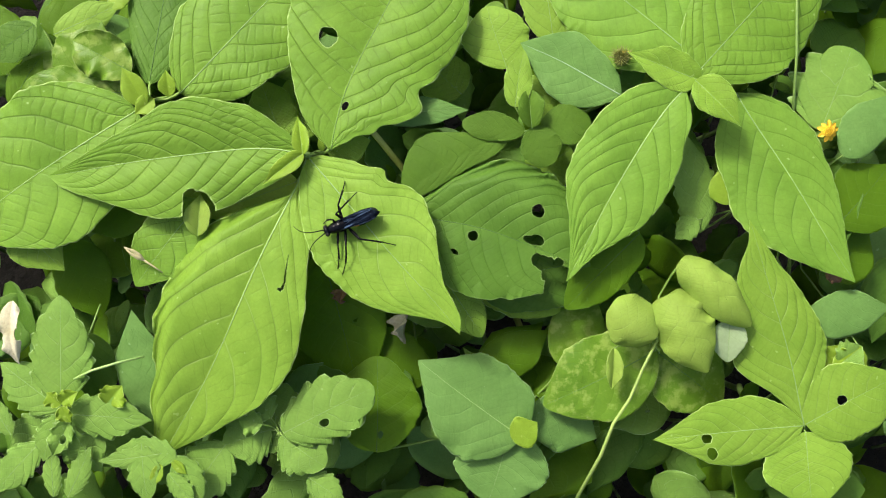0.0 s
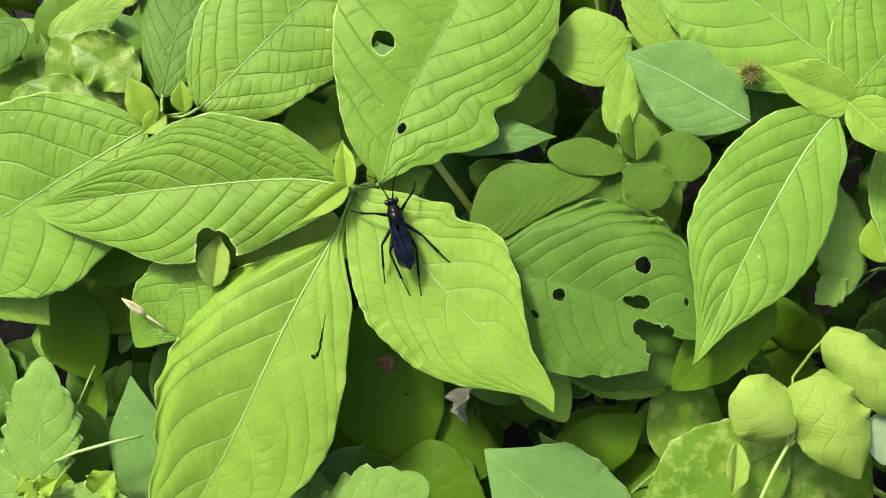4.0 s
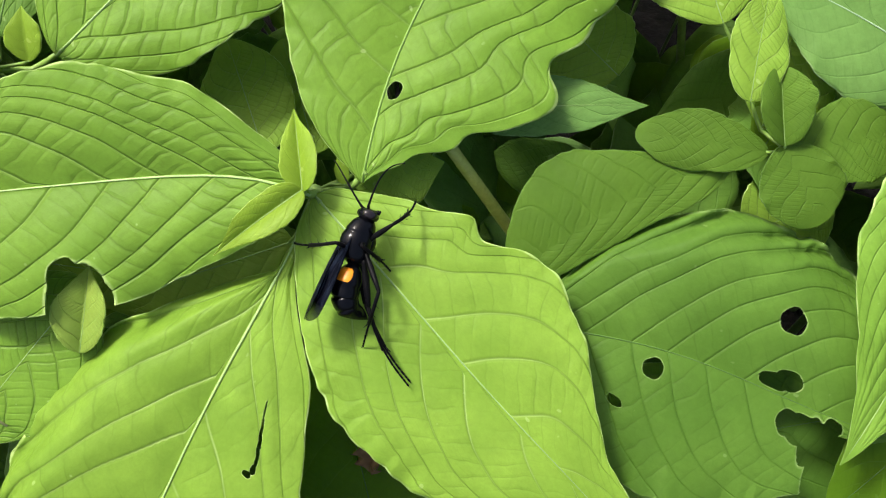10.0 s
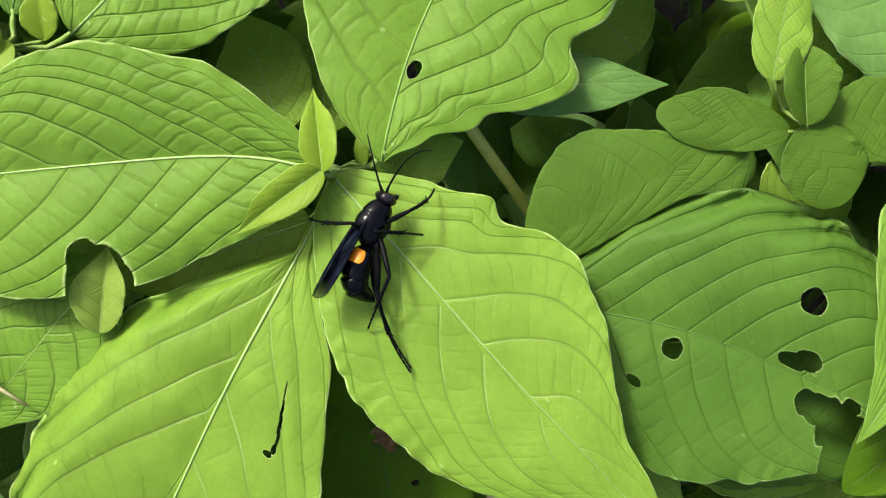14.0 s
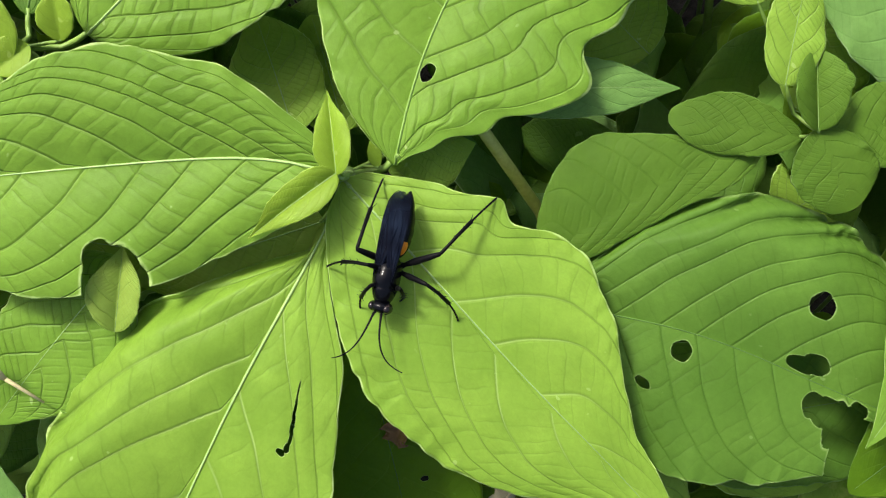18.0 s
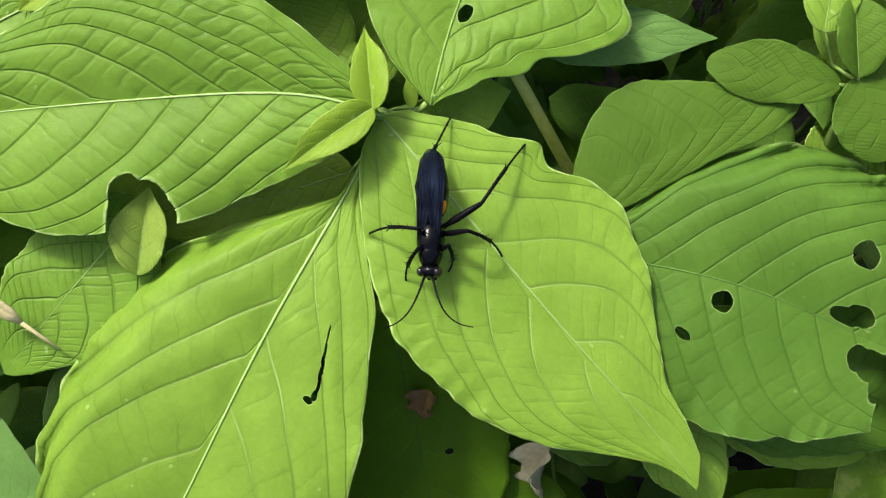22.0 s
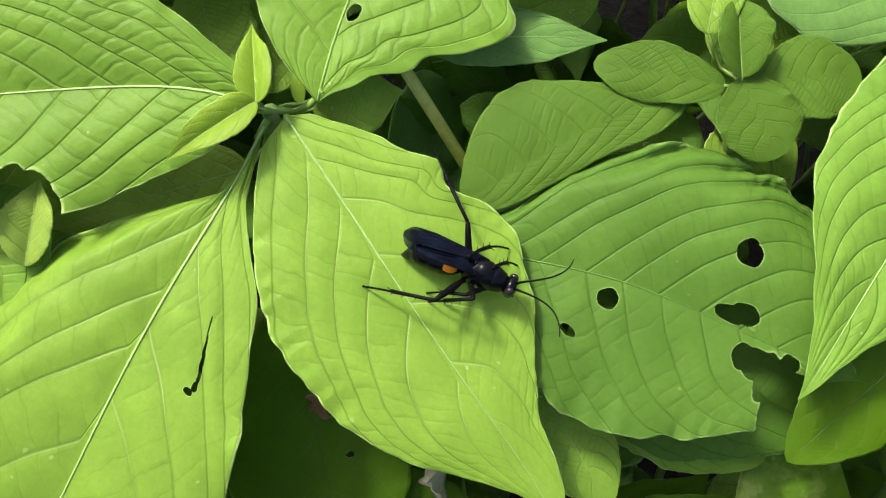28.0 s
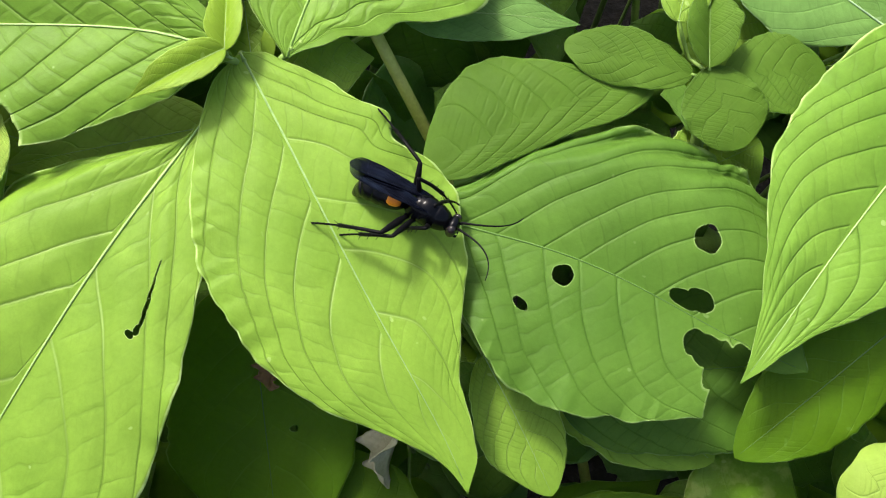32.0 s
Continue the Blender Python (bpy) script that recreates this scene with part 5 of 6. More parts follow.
def wasp():
    e = new("wasp")
    body = mesh_object("thorax", *merged(
        ringed([(7.8, 4.2, 0.7), (7.55, 4.22, 1.12), (7.1, 4.28, 1.40), (6.5, 4.34, 1.60), (5.9, 4.4, 1.75), (5.6, 4.42, 1.77), (5.48, 4.42, 1.72), (5.3, 4.45, 1.80), (4.6, 4.5, 1.93), (3.9, 4.5, 1.94),
                (3.35, 4.45, 1.89), (3.18, 4.42, 1.83), (2.9, 4.4, 1.86), (2.2, 4.2, 1.74), (1.7, 4.0, 1.45), (1.3, 3.85, 1.0), (1.0, 3.8, 0.6)], 22, 1.22),
        ball((4.4 * MM, 0, 3.0 * MM), (1.9 * MM, 1.25 * MM, 1.4 * MM))), CHITIN, e)
    head = mesh_object("head", *merged(ball(mm([(8.3, 0, 4.15)])[0], (0.98 * MM, 1.72 * MM, 1.55 * MM)), ball(mm([(8.7, 0, 3.5)])[0], (0.6 * MM, 0.8 * MM, 0.8 * MM)),
                                       tube(mm([(7.7, 0, 4.2), (7.1, 0, 4.2)]), [0.55 * MM, 0.55 * MM], 10)), CHITIN, e)
    for s in (1, -1):
        mesh_object("eye", *ball(mm([(8.4, 1.16 * s, 4.35)])[0], (0.74 * MM, 0.66 * MM, 1.15 * MM), 12, 16), EYE, head, label="glossy dark compound eye")
        mesh_object("mandible", *tube(mm([(8.9, 0.6 * s, 3.0), (9.3, 0.5 * s, 2.85), (9.45, 0.12 * s, 2.75)]), [0.26 * MM, 0.2 * MM, 0.07 * MM], 8), CHITIN, head)
    tail = mesh_object("abdomen", *shifted(ringed([(1.35, 3.8, 0.4), (1.1, 3.75, 0.75), (0.8, 3.75, 1.12), (0.4, 3.8, 1.46), (-0.2, 3.85, 1.74), (-1.0, 3.85, 1.95), (-1.75, 3.85, 2.06),
                                           (-1.83, 3.85, 1.98), (-2.7, 3.8, 2.08), (-3.4, 3.75, 2.03), (-3.7, 3.75, 1.90), (-3.9, 3.75, 1.5), (-4.0, 3.75, 0.8)], 24, 1.0), WAIST), CHITIN, e, label="glossy blue-black abdomen")
    rear = mesh_object("abdomen_segment", *shifted(ringed([(-3.2, 3.75, 1.2), (-3.35, 3.75, 1.84), (-3.7, 3.73, 1.93), (-4.6, 3.65, 1.86), (-5.1, 3.6, 1.74), (-5.4, 3.57, 1.55), (-5.5, 3.55, 0.9)], 24, 1.0), WAIST), CHITIN, tail)
    end = mesh_object("abdomen_tip", *shifted(ringed([(-4.7, 3.62, 1.2), (-4.85, 3.6, 1.66), (-5.3, 3.55, 1.66), (-6.0, 3.45, 1.42), (-6.05, 3.45, 1.36), (-6.8, 3.3, 1.16), (-7.5, 3.15, 0.84), (-8.15, 3.0, 0.48), (-8.7, 2.92, 0.08)], 24, 1.0), WAIST), CHITIN, tail)
    for s in (1, -1):
        verts, faces = [], []
        rows = [(0.68, 3.77, 1.10), (0.5, 3.79, 1.35), (0.2, 3.82, 1.58), (-0.2, 3.85, 1.75), (-0.6, 3.855, 1.86), (-1.0, 3.86, 1.95), (-1.35, 3.86, 2.0), (-1.6, 3.86, 2.03)]
        for x, z, r in rows:
            reach = 0.28 + 0.44 * math.sqrt(max(0.0, 1 - ((x + 0.42) / 1.19) ** 2))
            for k in range(13):
                a = math.pi / 2 - s * (0.80 + reach * (k / 6 - 1))
                grow = 0.97 if k in (0, 12) or x in (0.68, -1.6) else 1.02
                verts.append((x * MM, r * grow * math.cos(a) * MM, (z + r * grow * math.sin(a)) * MM))
        for i in range(len(rows) - 1):
            for k in range(12):
                q = (i * 13 + k, (i + 1) * 13 + k, (i + 1) * 13 + k + 1, i * 13 + k + 1)
                faces.append(q if s > 0 else q[::-1])
        mesh_object("band_patch", *shifted((verts, faces), WAIST), ORANGE, tail, label="bright orange patch of the abdominal band")
    parts = {"abdomen": tail, "rear": rear, "end": end}
    for s, side in ((1, "left"), (-1, "right")):
        (wv, wf), veins = wing_mesh(12.9, 2.15, s, 0.40)
        w = mesh_object("wing", wv, wf, WING, e, label="smoky blue-black wing")
        for vein in veins:
            mesh_object("wing_vein", *vein, WING, w)
        (hv, hf), hveins = wing_mesh(9.2, 1.7, s, 0.6)
        hv = [(x - 0.9 * MM, y, z - 0.25 * MM) for x, y, z in hv]
        mesh_object("hindwing", hv, hf, WING, w)
        parts["wing", s] = w
        # antenna of many joints
        pts = [(8.9, 0.35, 4.5), (9.5, 0.55, 4.9)]
        for i in range(1, 16):
            t = i / 15
            pts.append((9.5 + 7.6 * math.sin(t * 1.25) / 0.95, 0.55 + 3.4 * t * t * t + 0.9 * t, 4.9 + 0.9 * math.sin(t * 2.2) - 1.0 * t * t))
        base = Vector(pts[0])
        rel = [((x - base.x) * MM, (y - base.y) * s * MM, (z - base.z) * MM) for x, y, z in pts]
        an = mesh_object("antenna", *tube(rel, [0.20 * MM, 0.22 * MM] + [(0.165 - 0.10 * i / 15) * MM for i in range(15)], 7), LEG, e)
        an.location = (base.x * MM, base.y * s * MM, base.z * MM)
        parts["antenna", s] = an
        for kind, (hx, hy, hz, la, lb) in HIPS.items():
            th = 0.42 if kind == "front" else 0.46 if kind == "middle" else 0.55
            f = mesh_object("femur", *tube(mm([(-0.3, 0, 0), (0.1, 0, 0), (0.5, 0, 0), (la * 0.35, 0, 0), (la * 0.7, 0, 0), (la - 0.1, 0, 0), (la + 0.1, 0, 0)]),
                                           [x * MM for x in (0.3, 0.5, 0.34, th, th * 0.85, th * 0.62, 0.1)], 9), LEG, e)
            tib = lb * 0.52
            bits = [tube(mm([(-0.1, 0, 0), (0.15, 0, 0), (tib * 0.5, 0, 0), (tib - 0.1, 0, 0), (tib, 0, 0)]), [x * MM for x in (0.12, 0.27, 0.27, 0.32, 0.14)], 7)]
            x = tib
            for j, step in enumerate((0.42, 0.22, 0.15, 0.10, 0.11)):
                x2 = x + (lb - tib) * step
                bits.append(tube(mm([(x, 0, 0), (x + 0.12, 0, 0), (x2 - 0.15, 0, 0), (x2, 0, 0)]), [q * MM for q in (0.10, 0.14, 0.17, 0.09)], 6))
                bits.append(tube(mm([(x2 - 0.1, 0.05, 0), (x2 + 0.22, 0.28, 0.05)]), [0.05 * MM, 0.015 * MM], 4))
                bits.append(tube(mm([(x2 - 0.1, -0.05, 0), (x2 + 0.22, -0.28, 0.05)]), [0.05 * MM, 0.015 * MM], 4))
                x = x2
            for j in range(6):
                q = tib * (0.25 + 0.14 * j)
                bits.append(tube(mm([(q, 0.1, 0.1), (q + 0.45, 0.62 if j % 2 else -0.62, 0.35)]), [0.07 * MM, 0.015 * MM], 4))
            for d in (0.5, -0.5):
                bits.append(tube(mm([(tib - 0.05, d * 0.2, -0.1), (tib + 0.95, d, -0.35)]), [0.09 * MM, 0.025 * MM], 5))
            bits = [([(x, y + math.sin(math.pi * min(max(x / (lb * MM), 0), 1)) * 0.05 * lb * MM * s, z + math.sin(math.pi * min(max(x / (lb * MM), 0), 1)) * 0.06 * lb * MM) for x, y, z in v], q) for v, q in bits]
            low = mesh_object("lower_leg", *merged(*bits), LEG, f, label="spiny tibia with a jointed tarsus")
            parts[kind, s] = (f, low)
    tagged(e, "black spider wasp with orange band standing on a leaf", "wasp")
    return e, parts


WASP, WASP_PARTS = wasp()


# ---- what moves ----
LEAF_PATH = [
    (0, pose(0.0113, -0.0125, 0.2193, 12.8, 11.2, -50.8)),
    (0.5, pose(0.0109, -0.0125, 0.2190, 13.2, 13.1, -49.7)),
    (1, pose(0.0118, -0.0130, 0.2190, 13.8, 12.2, -49.5)),
    (1.5, pose(0.0109, -0.0127, 0.2189, 13.8, 13.7, -48.6)),
    (2, pose(0.0116, -0.0131, 0.2190, 14.1, 11.7, -48.1)),
    (2.5, pose(0.0123, -0.0130, 0.2189, 13.6, 13.4, -48.2)),
    (3, pose(0.0114, -0.0127, 0.2190, 12.8, 13.6, -50.6)),
    (3.5, pose(0.0117, -0.0124, 0.2191, 13.3, 12.7, -48.2)),
    (5.5, pose(0.0124, -0.0126, 0.2194, 10.0, 6.5, -50.3)),
    (6, pose(0.0123, -0.0125, 0.2195, 8.1, 6.0, -51.8)),
    (6.5, pose(0.0120, -0.0118, 0.2195, 11.6, 7.7, -51.7)),
    (7, pose(0.0120, -0.0117, 0.2193, 14.6, 9.2, -51.8)),
    (7.5, pose(0.0121, -0.0119, 0.2193, 11.8, 12.2, -50.6)),
    (8, pose(0.0113, -0.0121, 0.2192, 12.6, 12.7, -49.1)),
    (8.5, pose(0.0111, -0.0118, 0.2194, 12.2, 10.9, -48.1)),
    (9, pose(0.0108, -0.0119, 0.2192, 11.4, 13.2, -48.2)),
    (9.5, pose(0.0107, -0.0119, 0.2192, 11.8, 13.6, -47.6)),
    (10, pose(0.0110, -0.0119, 0.2193, 12.7, 12.3, -47.8)),
    (10.5, pose(0.0109, -0.0120, 0.2192, 12.0, 12.9, -47.4)),
    (11, pose(0.0110, -0.0120, 0.2192, 12.9, 11.7, -47.6)),
    (11.5, pose(0.0108, -0.0120, 0.2191, 12.6, 12.9, -47.8)),
    (12, pose(0.0108, -0.0120, 0.2192, 13.0, 13.1, -47.8)),
    (12.5, pose(0.0108, -0.0120, 0.2192, 13.0, 12.4, -47.4)),
    (13, pose(0.0107, -0.0120, 0.2192, 12.5, 12.9, -47.6)),
    (13.5, pose(0.0109, -0.0120, 0.2192, 12.4, 12.0, -47.8)),
    (15.5, pose(0.0103, -0.0118, 0.2191, 11.8, 13.6, -47.0)),
    (16, pose(0.0106, -0.0119, 0.2192, 12.2, 14.4, -46.8)),
    (16.5, pose(0.0108, -0.0118, 0.2193, 13.3, 12.5, -47.3)),
    (17, pose(0.0106, -0.0120, 0.2191, 13.5, 13.3, -47.4)),
    (17.5, pose(0.0106, -0.0121, 0.2190, 14.3, 13.4, -46.8)),
    (18, pose(0.0104, -0.0121, 0.2190, 14.8, 13.7, -46.2)),
    (18.5, pose(0.0105, -0.0120, 0.2190, 10.7, 15.5, -46.7)),
    (19, pose(0.0104, -0.0118, 0.2191, 10.2, 16.3, -45.2)),
    (19.5, pose(0.0105, -0.0120, 0.2191, 9.4, 16.9, -47.4)),
    (20, pose(0.0107, -0.0121, 0.2192, 11.0, 12.7, -46.5)),
    (20.5, pose(0.0108, -0.0122, 0.2191, 10.2, 13.3, -47.3)),
    (21, pose(0.0102, -0.0117, 0.2192, 11.3, 13.4, -46.8)),
    (21.5, pose(0.0102, -0.0119, 0.2191, 8.4, 19.7, -46.3)),
    (22, pose(0.0106, -0.0116, 0.2190, 9.0, 16.8, -46.9)),
    (22.5, pose(0.0114, -0.0114, 0.2190, 10.6, 11.5, -43.6)),
    (23, pose(0.0108, -0.0119, 0.2188, 6.6, 13.6, -46.9)),
    (23.5, pose(0.0114, -0.0122, 0.2190, 10.3, 14.6, -47.4)),
    (24, pose(0.0113, -0.0123, 0.2192, 11.6, 11.6, -49.0)),
    (24.5, pose(0.0111, -0.0125, 0.2189, 9.8, 17.9, -51.4)),
    (26.5, pose(0.0109, -0.0134, 0.2183, 5.9, 17.9, -47.9)),
    (27, pose(0.0112, -0.0132, 0.2183, 0.9, 18.6, -47.8)),
    (27.5, pose(0.0112, -0.0127, 0.2190, 4.8, 15.0, -50.2)),
    (28, pose(0.0137, -0.0127, 0.2190, 8.7, 18.2, -53.1)),
    (28.5, pose(0.0114, -0.0130, 0.2188, 8.5, 18.4, -56.9)),
    (29, pose(0.0133, -0.0125, 0.2185, 6.6, 22.8, -59.2)),
    (29.5, pose(0.0113, -0.0129, 0.2188, 8.5, 20.8, -56.3)),
    (30, pose(0.0125, -0.0128, 0.2186, 7.0, 23.1, -59.4)),
    (30.5, pose(0.0074, -0.0117, 0.2196, 9.5, 29.6, -53.8)),
    (31, pose(0.0090, -0.0116, 0.2194, 11.0, 20.0, -50.7)),
    (31.5, pose(0.0079, -0.0103, 0.2201, 9.0, 29.3, -57.5)),
    (32, pose(0.0113, -0.0104, 0.2202, 8.3, 19.1, -55.1)),
]
WASP_PATH = [
    (0, pose(0.0171, -0.0223, 0.2139, -15.1, 7.8, -163.3)),
    (0.2, pose(0.0183, -0.0222, 0.2135, -16.7, -5.5, 153.9)),
    (0.4, pose(0.0169, -0.0197, 0.2138, -12.1, -13.6, 125.8)),
    (0.6, pose(0.0158, -0.0143, 0.2154, -8.0, -16.7, 109.7)),
    (0.8, pose(0.0158, -0.0142, 0.2156, -7.0, -17.0, 105.3)),
    (1.2, pose(0.0165, -0.0134, 0.2158, -8.2, -16.9, 109.2)),
    (1.5, pose(0.0147, -0.0130, 0.2154, -5.9, -18.5, 103.3)),
    (1.8, pose(0.0156, -0.0159, 0.2149, -7.8, -17.0, 107.7)),
    (2, pose(0.0162, -0.0138, 0.2160, -7.9, -16.5, 107.0)),
    (2.5, pose(0.0166, -0.0137, 0.2153, -7.4, -17.5, 108.9)),
    (3, pose(0.0153, -0.0130, 0.2156, -7.3, -17.1, 109.0)),
    (3.5, pose(0.0150, -0.0120, 0.2161, -6.5, -17.2, 105.7)),
    (5.5, pose(0.0150, -0.0146, 0.2178, -6.3, -10.1, 104.6)),
    (6, pose(0.0151, -0.0153, 0.2180, -5.0, -8.7, 104.8)),
    (6.5, pose(0.0148, -0.0133, 0.2177, -7.2, -11.9, 102.9)),
    (7, pose(0.0135, -0.0118, 0.2174, -8.0, -15.3, 97.7)),
    (7.4, pose(0.0137, -0.0121, 0.2165, -5.5, -16.0, 100.9)),
    (7.6, pose(0.0143, -0.0117, 0.2168, -28.4, -16.8, 96.7)),
    (7.8, pose(0.0155, -0.0106, 0.2184, -52.3, -17.3, 92.8)),
    (8, pose(0.0123, -0.0139, 0.2193, -58.5, -17.6, 72.9)),
    (9, pose(0.0117, -0.0136, 0.2191, -56.2, -16.7, 69.9)),
    (10, pose(0.0118, -0.0141, 0.2193, -57.2, -17.2, 68.9)),
    (11, pose(0.0117, -0.0141, 0.2195, -57.7, -17.0, 68.7)),
    (12, pose(0.0117, -0.0140, 0.2190, -56.6, -17.8, 68.5)),
    (13, pose(0.0112, -0.0141, 0.2190, -55.7, -17.1, 66.0)),
    (13.5, pose(0.0105, -0.0144, 0.2193, -56.0, -16.5, 64.2)),
    (15.5, pose(0.0102, -0.0146, 0.2185, -53.2, -16.2, 61.3)),
    (15.8, pose(0.0130, -0.0096, 0.2182, -52.4, -18.3, 83.8)),
    (16, pose(0.0128, -0.0049, 0.2186, -37.6, -18.6, 100.2)),
    (16.2, pose(0.0121, -0.0075, 0.2172, -25.7, -9.9, 148.1)),
    (16.4, pose(0.0104, -0.0099, 0.2168, 1.0, -6.8, 155.3)),
    (16.5, pose(0.0116, -0.0114, 0.2164, 0.1, 3.0, -175.7)),
    (16.8, pose(0.0108, -0.0119, 0.2160, 3.5, 11.8, -145.8)),
    (17, pose(0.0130, -0.0118, 0.2160, 8.1, 16.1, -126.0)),
    (17.3, pose(0.0117, -0.0099, 0.2165, 12.7, 18.5, -110.5)),
    (17.6, pose(0.0113, -0.0112, 0.2160, 13.8, 19.1, -107.0)),
    (18, pose(0.0112, -0.0108, 0.2160, 14.7, 19.8, -104.0)),
    (18.5, pose(0.0096, -0.0134, 0.2147, 14.1, 18.4, -94.1)),
    (19, pose(0.0096, -0.0137, 0.2144, 13.1, 18.5, -93.0)),
    (19.5, pose(0.0102, -0.0135, 0.2145, 11.6, 18.1, -97.0)),
    (20.5, pose(0.0111, -0.0146, 0.2152, 14.6, 16.4, -97.4)),
    (21.5, pose(0.0098, -0.0138, 0.2134, 9.9, 19.8, -92.8)),
    (22.5, pose(0.0124, -0.0152, 0.2151, 16.6, 15.6, -92.2)),
    (23, pose(0.0104, -0.0163, 0.2145, 13.3, 14.3, -91.6)),
    (24, pose(0.0115, -0.0173, 0.2151, 18.7, 16.4, -92.1)),
    (24.5, pose(0.0098, -0.0163, 0.2132, 14.4, 20.0, -91.1)),
    (26.5, pose(0.0119, -0.0167, 0.2125, -0.4, 18.8, -67.5)),
    (26.8, pose(0.0114, -0.0175, 0.2124, -1.8, 18.4, -62.7)),
    (27, pose(0.0129, -0.0183, 0.2119, -2.8, 18.4, -59.2)),
    (27.2, pose(0.0256, -0.0203, 0.2100, 7.6, 15.5, -30.3)),
    (27.4, pose(0.0277, -0.0207, 0.2109, 14.6, 7.1, 0.3)),
    (27.6, pose(0.0280, -0.0256, 0.2100, 5.9, 9.1, -13.6)),
    (28, pose(0.0315, -0.0238, 0.2097, -7.8, 10.5, -19.5)),
    (28.5, pose(0.0288, -0.0240, 0.2099, -7.7, 10.6, -22.8)),
    (29, pose(0.0291, -0.0236, 0.2068, -6.2, 14.7, -22.5)),
    (29.5, pose(0.0309, -0.0237, 0.2081, -6.1, 12.3, -21.0)),
    (30, pose(0.0275, -0.0236, 0.2070, -6.8, 16.0, -26.6)),
    (30.5, pose(0.0229, -0.0218, 0.2033, -1.5, 20.6, -21.4)),
    (31, pose(0.0309, -0.0211, 0.2092, -4.9, 10.9, -17.7)),
    (31.5, pose(0.0224, -0.0232, 0.2031, -0.1, 18.3, -19.6)),
    (32, pose(0.0294, -0.0201, 0.2110, -7.3, 11.0, -20.0)),
]
ROLLS = ((0, 0), (7.4, 0), (7.6, -25), (7.8, -48), (8, -61), (15.5, -61), (15.8, -55), (16, -35), (16.4, 12), (17.3, 18), (18, 18), (24.5, 18), (26.5, 0), (27.6, -8), (28, -25), (32, -25))
# where the feet stand, in millimetres about the body's middle: front, middle and hind of the left, then of the right side
LANDED = ((9.9, 12.1), (9.1, 13.9), (-10.2, 11.4), (9.1, -2.9), (-1.7, -13.2), (-4.0, -8.6))
STAND_UP = ((9.8, 10.4), (-10.3, 7.1), (-15.4, 1.7), (12.4, -6.6), (-10.1, -10.1), (-15.9, -0.6))
GROOM = ((2.0, -5.2), (1.2, 9.4), (-12.8, -14.0), (12.7, -5.2), (-9.5, -5.1), (-14.6, -14.9))
GROOM_2 = ((1.4, -5.6), (1.2, 9.4), (-13.9, -13.0), (12.7, -5.2), (-9.3, -6.1), (-13.6, -15.6))
STAND_DOWN = ((7.3, 2.0), (8.5, 11.4), (-10.7, 12.7), (9.8, -3.2), (4.8, -9.4), (-9.6, -4.2))
STAND_DOWN_2 = ((8.0, 2.9), (5.4, 10.5), (-11.1, 13.2), (9.6, -3.1), (3.1, -8.6), (-14.3, 2.2))
TURNING = ((6.8, 3.6), (5.9, 4.6), (-6.3, 17.2), (0.5, -6.4), (-0.3, -8.2), (-4.1, -9.9))
TURNED = ((8.6, 3.6), (6.5, 5.4), (-9.0, 14.6), (-2.3, -5.4), (-1.5, -6.4), (-11.4, -8.0))
TURNED_2 = ((7.8, 4.0), (8.5, 2.4), (-9.4, 11.1), (2.1, -3.6), (-5.5, -8.2), (-10.0, -8.6))
FEET = ((0, LANDED), (0.2, LANDED), (0.6, STAND_UP), (7.4, STAND_UP), (8, GROOM), (9, GROOM_2), (10, GROOM), (11, GROOM_2), (12, GROOM), (13, GROOM_2), (13.5, GROOM),
        (15.5, GROOM_2), (16, STAND_UP), (16.4, STAND_DOWN), (19, STAND_DOWN), (22, STAND_DOWN_2), (24.5, STAND_DOWN_2), (26.5, TURNING), (27, TURNING), (27.6, TURNED), (29, TURNED), (31, TURNED_2), (32, TURNED_2))
# how far the abdomen bends down
CURLS = ((0, 0), (7.4, 0), (8, 1), (15.5, 1), (16, 0), (27, 0), (27.6, 0.5), (30, 0.75), (32, 0.75))
# how far the left and the right wing is lifted: 0 flat on the back, 1 upright
LIFTS = ((0, 0, 0), (1.2, 0, 0), (1.45, 1, 1), (2.5, 1, 1), (2.85, 0.2, 0.15), (3.5, 0.15, 0.15), (5.3, 0.3, 0.15), (5.5, 1, 0.2), (5.8, 1, 1), (7.0, 1, 1), (7.2, 0.2, 1),
         (7.5, 0.1, 0.5), (8, -0.02, -0.10), (15.5, -0.02, -0.10), (16, 0, 0), (32, 0, 0))


# how far the leaf on the far side of the holed leaf sways about its base, in degrees
SWAYS = ((0, -1.5), (1, -0.5), (2, 0), (3, 2.5), (3.5, 2.3), (5.5, 0.5), (6, 0.3), (7, -0.8), (8, -2), (13, -3.5), (20, -3), (26.5, -3), (28, -3), (29, -5), (30, -0.5), (31, -6.5), (32, -4))


def between(rows, t):
    for a, b in zip(rows, rows[1:]):
        if t <= b[0]:
            k = (t - a[0]) / (b[0] - a[0]) if t > a[0] else 0.0
            k = k * k * (3 - 2 * k)
            return [np.asarray(p, float) * (1 - k) + np.asarray(q, float) * k for p, q in zip(a[1:], b[1:])]
    return [np.asarray(p, float) for p in rows[-1][1:]]


def bone(a, b, up):
    x = (b - a).normalized()
    z = (up - x * up.dot(x)).normalized()
    return Matrix.Translation(a) @ Matrix((x, z.cross(x), z)).transposed().to_4x4()


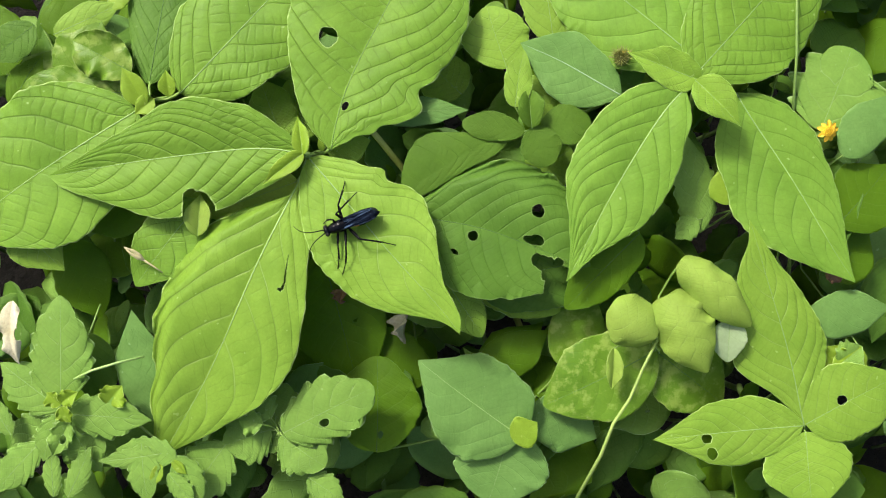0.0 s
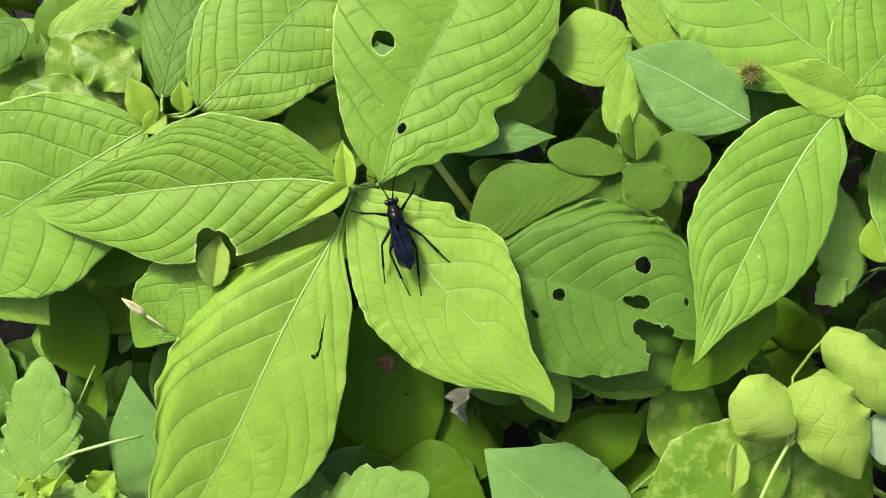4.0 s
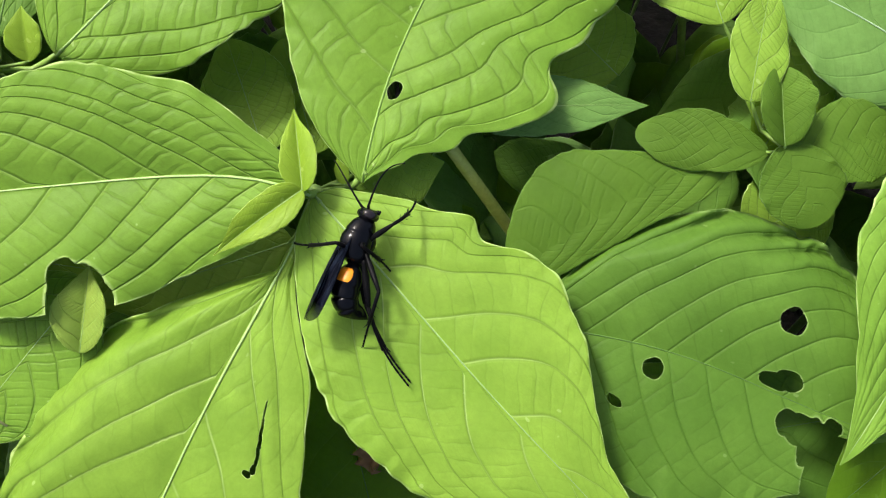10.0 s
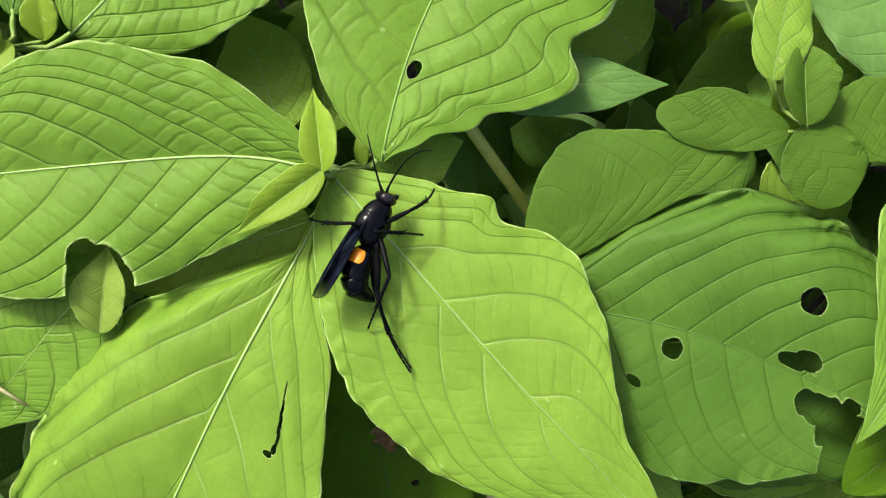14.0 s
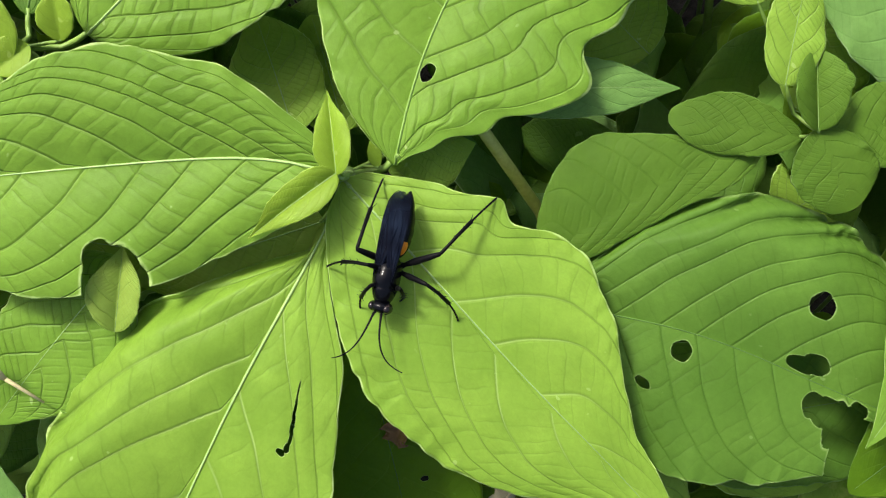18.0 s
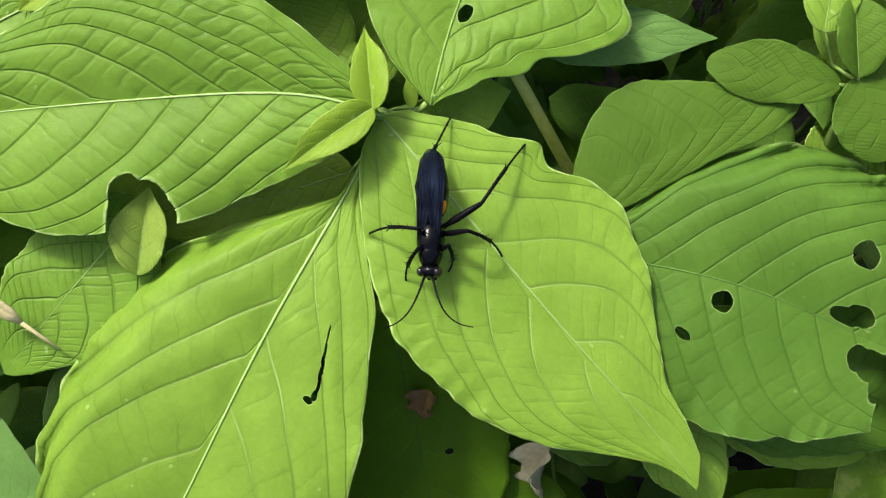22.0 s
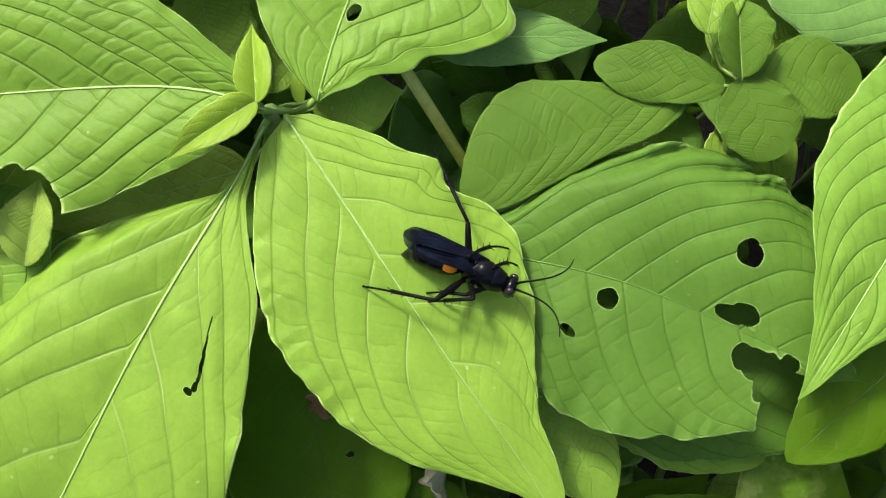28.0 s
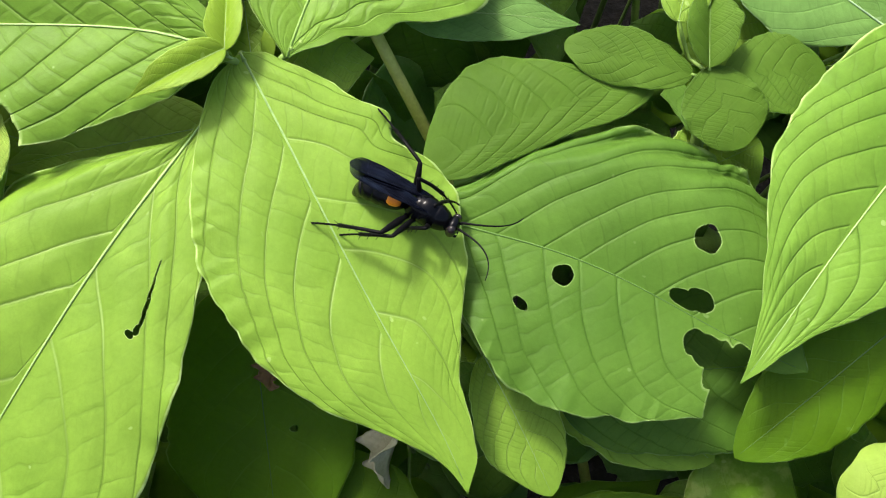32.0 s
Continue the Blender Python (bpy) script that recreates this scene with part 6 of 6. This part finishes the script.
def leg_poses(kind, s, foot, roll):
    hx, hy, hz, la, lb = HIPS[kind]
    hip = Vector((hx, hy * s, hz))
    turn = Matrix.Rotation(-roll, 3, "X")
    ft = turn @ (Vector((foot[0], foot[1], 0.15)) - Vector((0, 0, 4.2))) + Vector((0, 0, 4.2))
    d = ft - hip
    far = min(max(d.length, lb - la + 0.4), (la + lb) * 0.985)
    way = d.normalized()
    ft = hip + way * far
    k = (la * la - lb * lb + far * far) / (2 * far)
    h = math.sqrt(max(la * la - k * k, 0.01))
    side = min(max((-roll - 0.6) / 0.4, 0), 1) if kind == "hind" else 0
    up = turn @ (Vector((0, (0.3 if kind == "front" else 0.75) * s, 1)) * (1 - side) + Vector((-1.0, 1.0, 0.4)) * side)
    up = (up - way * up.dot(way)).normalized()
    knee = hip + way * k + up * h
    m1 = bone(hip * MM, knee * MM, up)
    m2 = bone(knee * MM, ft * MM, up)
    return m1, m1.inverted() @ m2


def motions():
    walk(WASP_LEAF, LEAF_PATH)
    walk(WASP, WASP_PATH)
    rest = RIGHT_LEAF.matrix_basis.copy()
    walk(RIGHT_LEAF, [(t, rest @ pose(0, 0, 0, 0, 0, a)) for t, a in SWAYS])
    times = sorted({t for t, _ in WASP_PATH} | {1.45, 2.85, 5.3, 5.8, 7.2, 8.5, 9.5, 10.5, 11.5, 12.5})
    legs = [(kind, s) for s in (1, -1) for kind in ("front", "middle", "hind")]
    rows = {key: ([], []) for key in legs}
    for t in times:
        roll = radians(float(between(ROLLS, t)[0]))
        feet = between(FEET, t)[0]
        for key, foot in zip(legs, feet):
            a, b = leg_poses(*key, foot, roll)
            rows[key][0].append((t, a))
            rows[key][1].append((t, b))
    for key, (upper, lower) in rows.items():
        walk(WASP_PARTS[key][0], upper)
        walk(WASP_PARTS[key][1], lower)
    bends = {"abdomen": [], "rear": [], "end": []}
    for t in times:
        k = float(between(CURLS, t)[0])
        bends["abdomen"].append((t, Matrix.Translation(WAIST * MM) @ pose(0, 0, 0, 0, -3 * k, 0)))
        first = Matrix.Translation((BEND - WAIST) * MM) @ pose(0, 0, 0, 0, -30 * k, 0) @ Matrix.Translation((WAIST - BEND) * MM)
        second = Matrix.Translation((BEND_2 - WAIST) * MM) @ pose(0, 0, 0, 0, -34 * k, 0) @ Matrix.Translation((WAIST - BEND_2) * MM)
        bends["rear"].append((t, first))
        bends["end"].append((t, first @ second))
    for key, poses in bends.items():
        walk(WASP_PARTS[key], poses)
    for s in (1, -1):
        rest = []
        for t in sorted({r[0] for r in LIFTS} | {2.0, 6.4, 10.0, 20.0}):
            k = float(between(LIFTS, t)[0 if s > 0 else 1])
            hinge = Vector((4.6, (0.95 + (1.0 if k > 0 else -3.0) * k) * s, 6.1 - 0.6 * abs(k))) * MM
            m = Matrix.Translation(hinge) @ pose(0, 0, 0, s * (92 * k - 8), 1.2 + 0.9 * s + (6 if k < 0 else 0), s * (6.5 - 6.0 * k))
            rest.append((t, m))
        walk(WASP_PARTS["wing", s], rest)
        o = Vector((8.9, 0.35 * s, 4.5)) * MM
        feel = []
        for i in range(33):
            if 13 < i < 16:
                continue
            side = 1.0 if 8 <= i <= 15 else 0.0
            feel.append((float(i), Matrix.Translation(o) @ pose(0, 0, 0, 0, -8 + 7 * math.sin(i * 1.7 + s) + side * (-26 if s > 0 else 14), s * (6 + 9 * math.sin(i * 1.1 + 2 * s)))))
        walk(WASP_PARTS["antenna", s], feel)


motions()
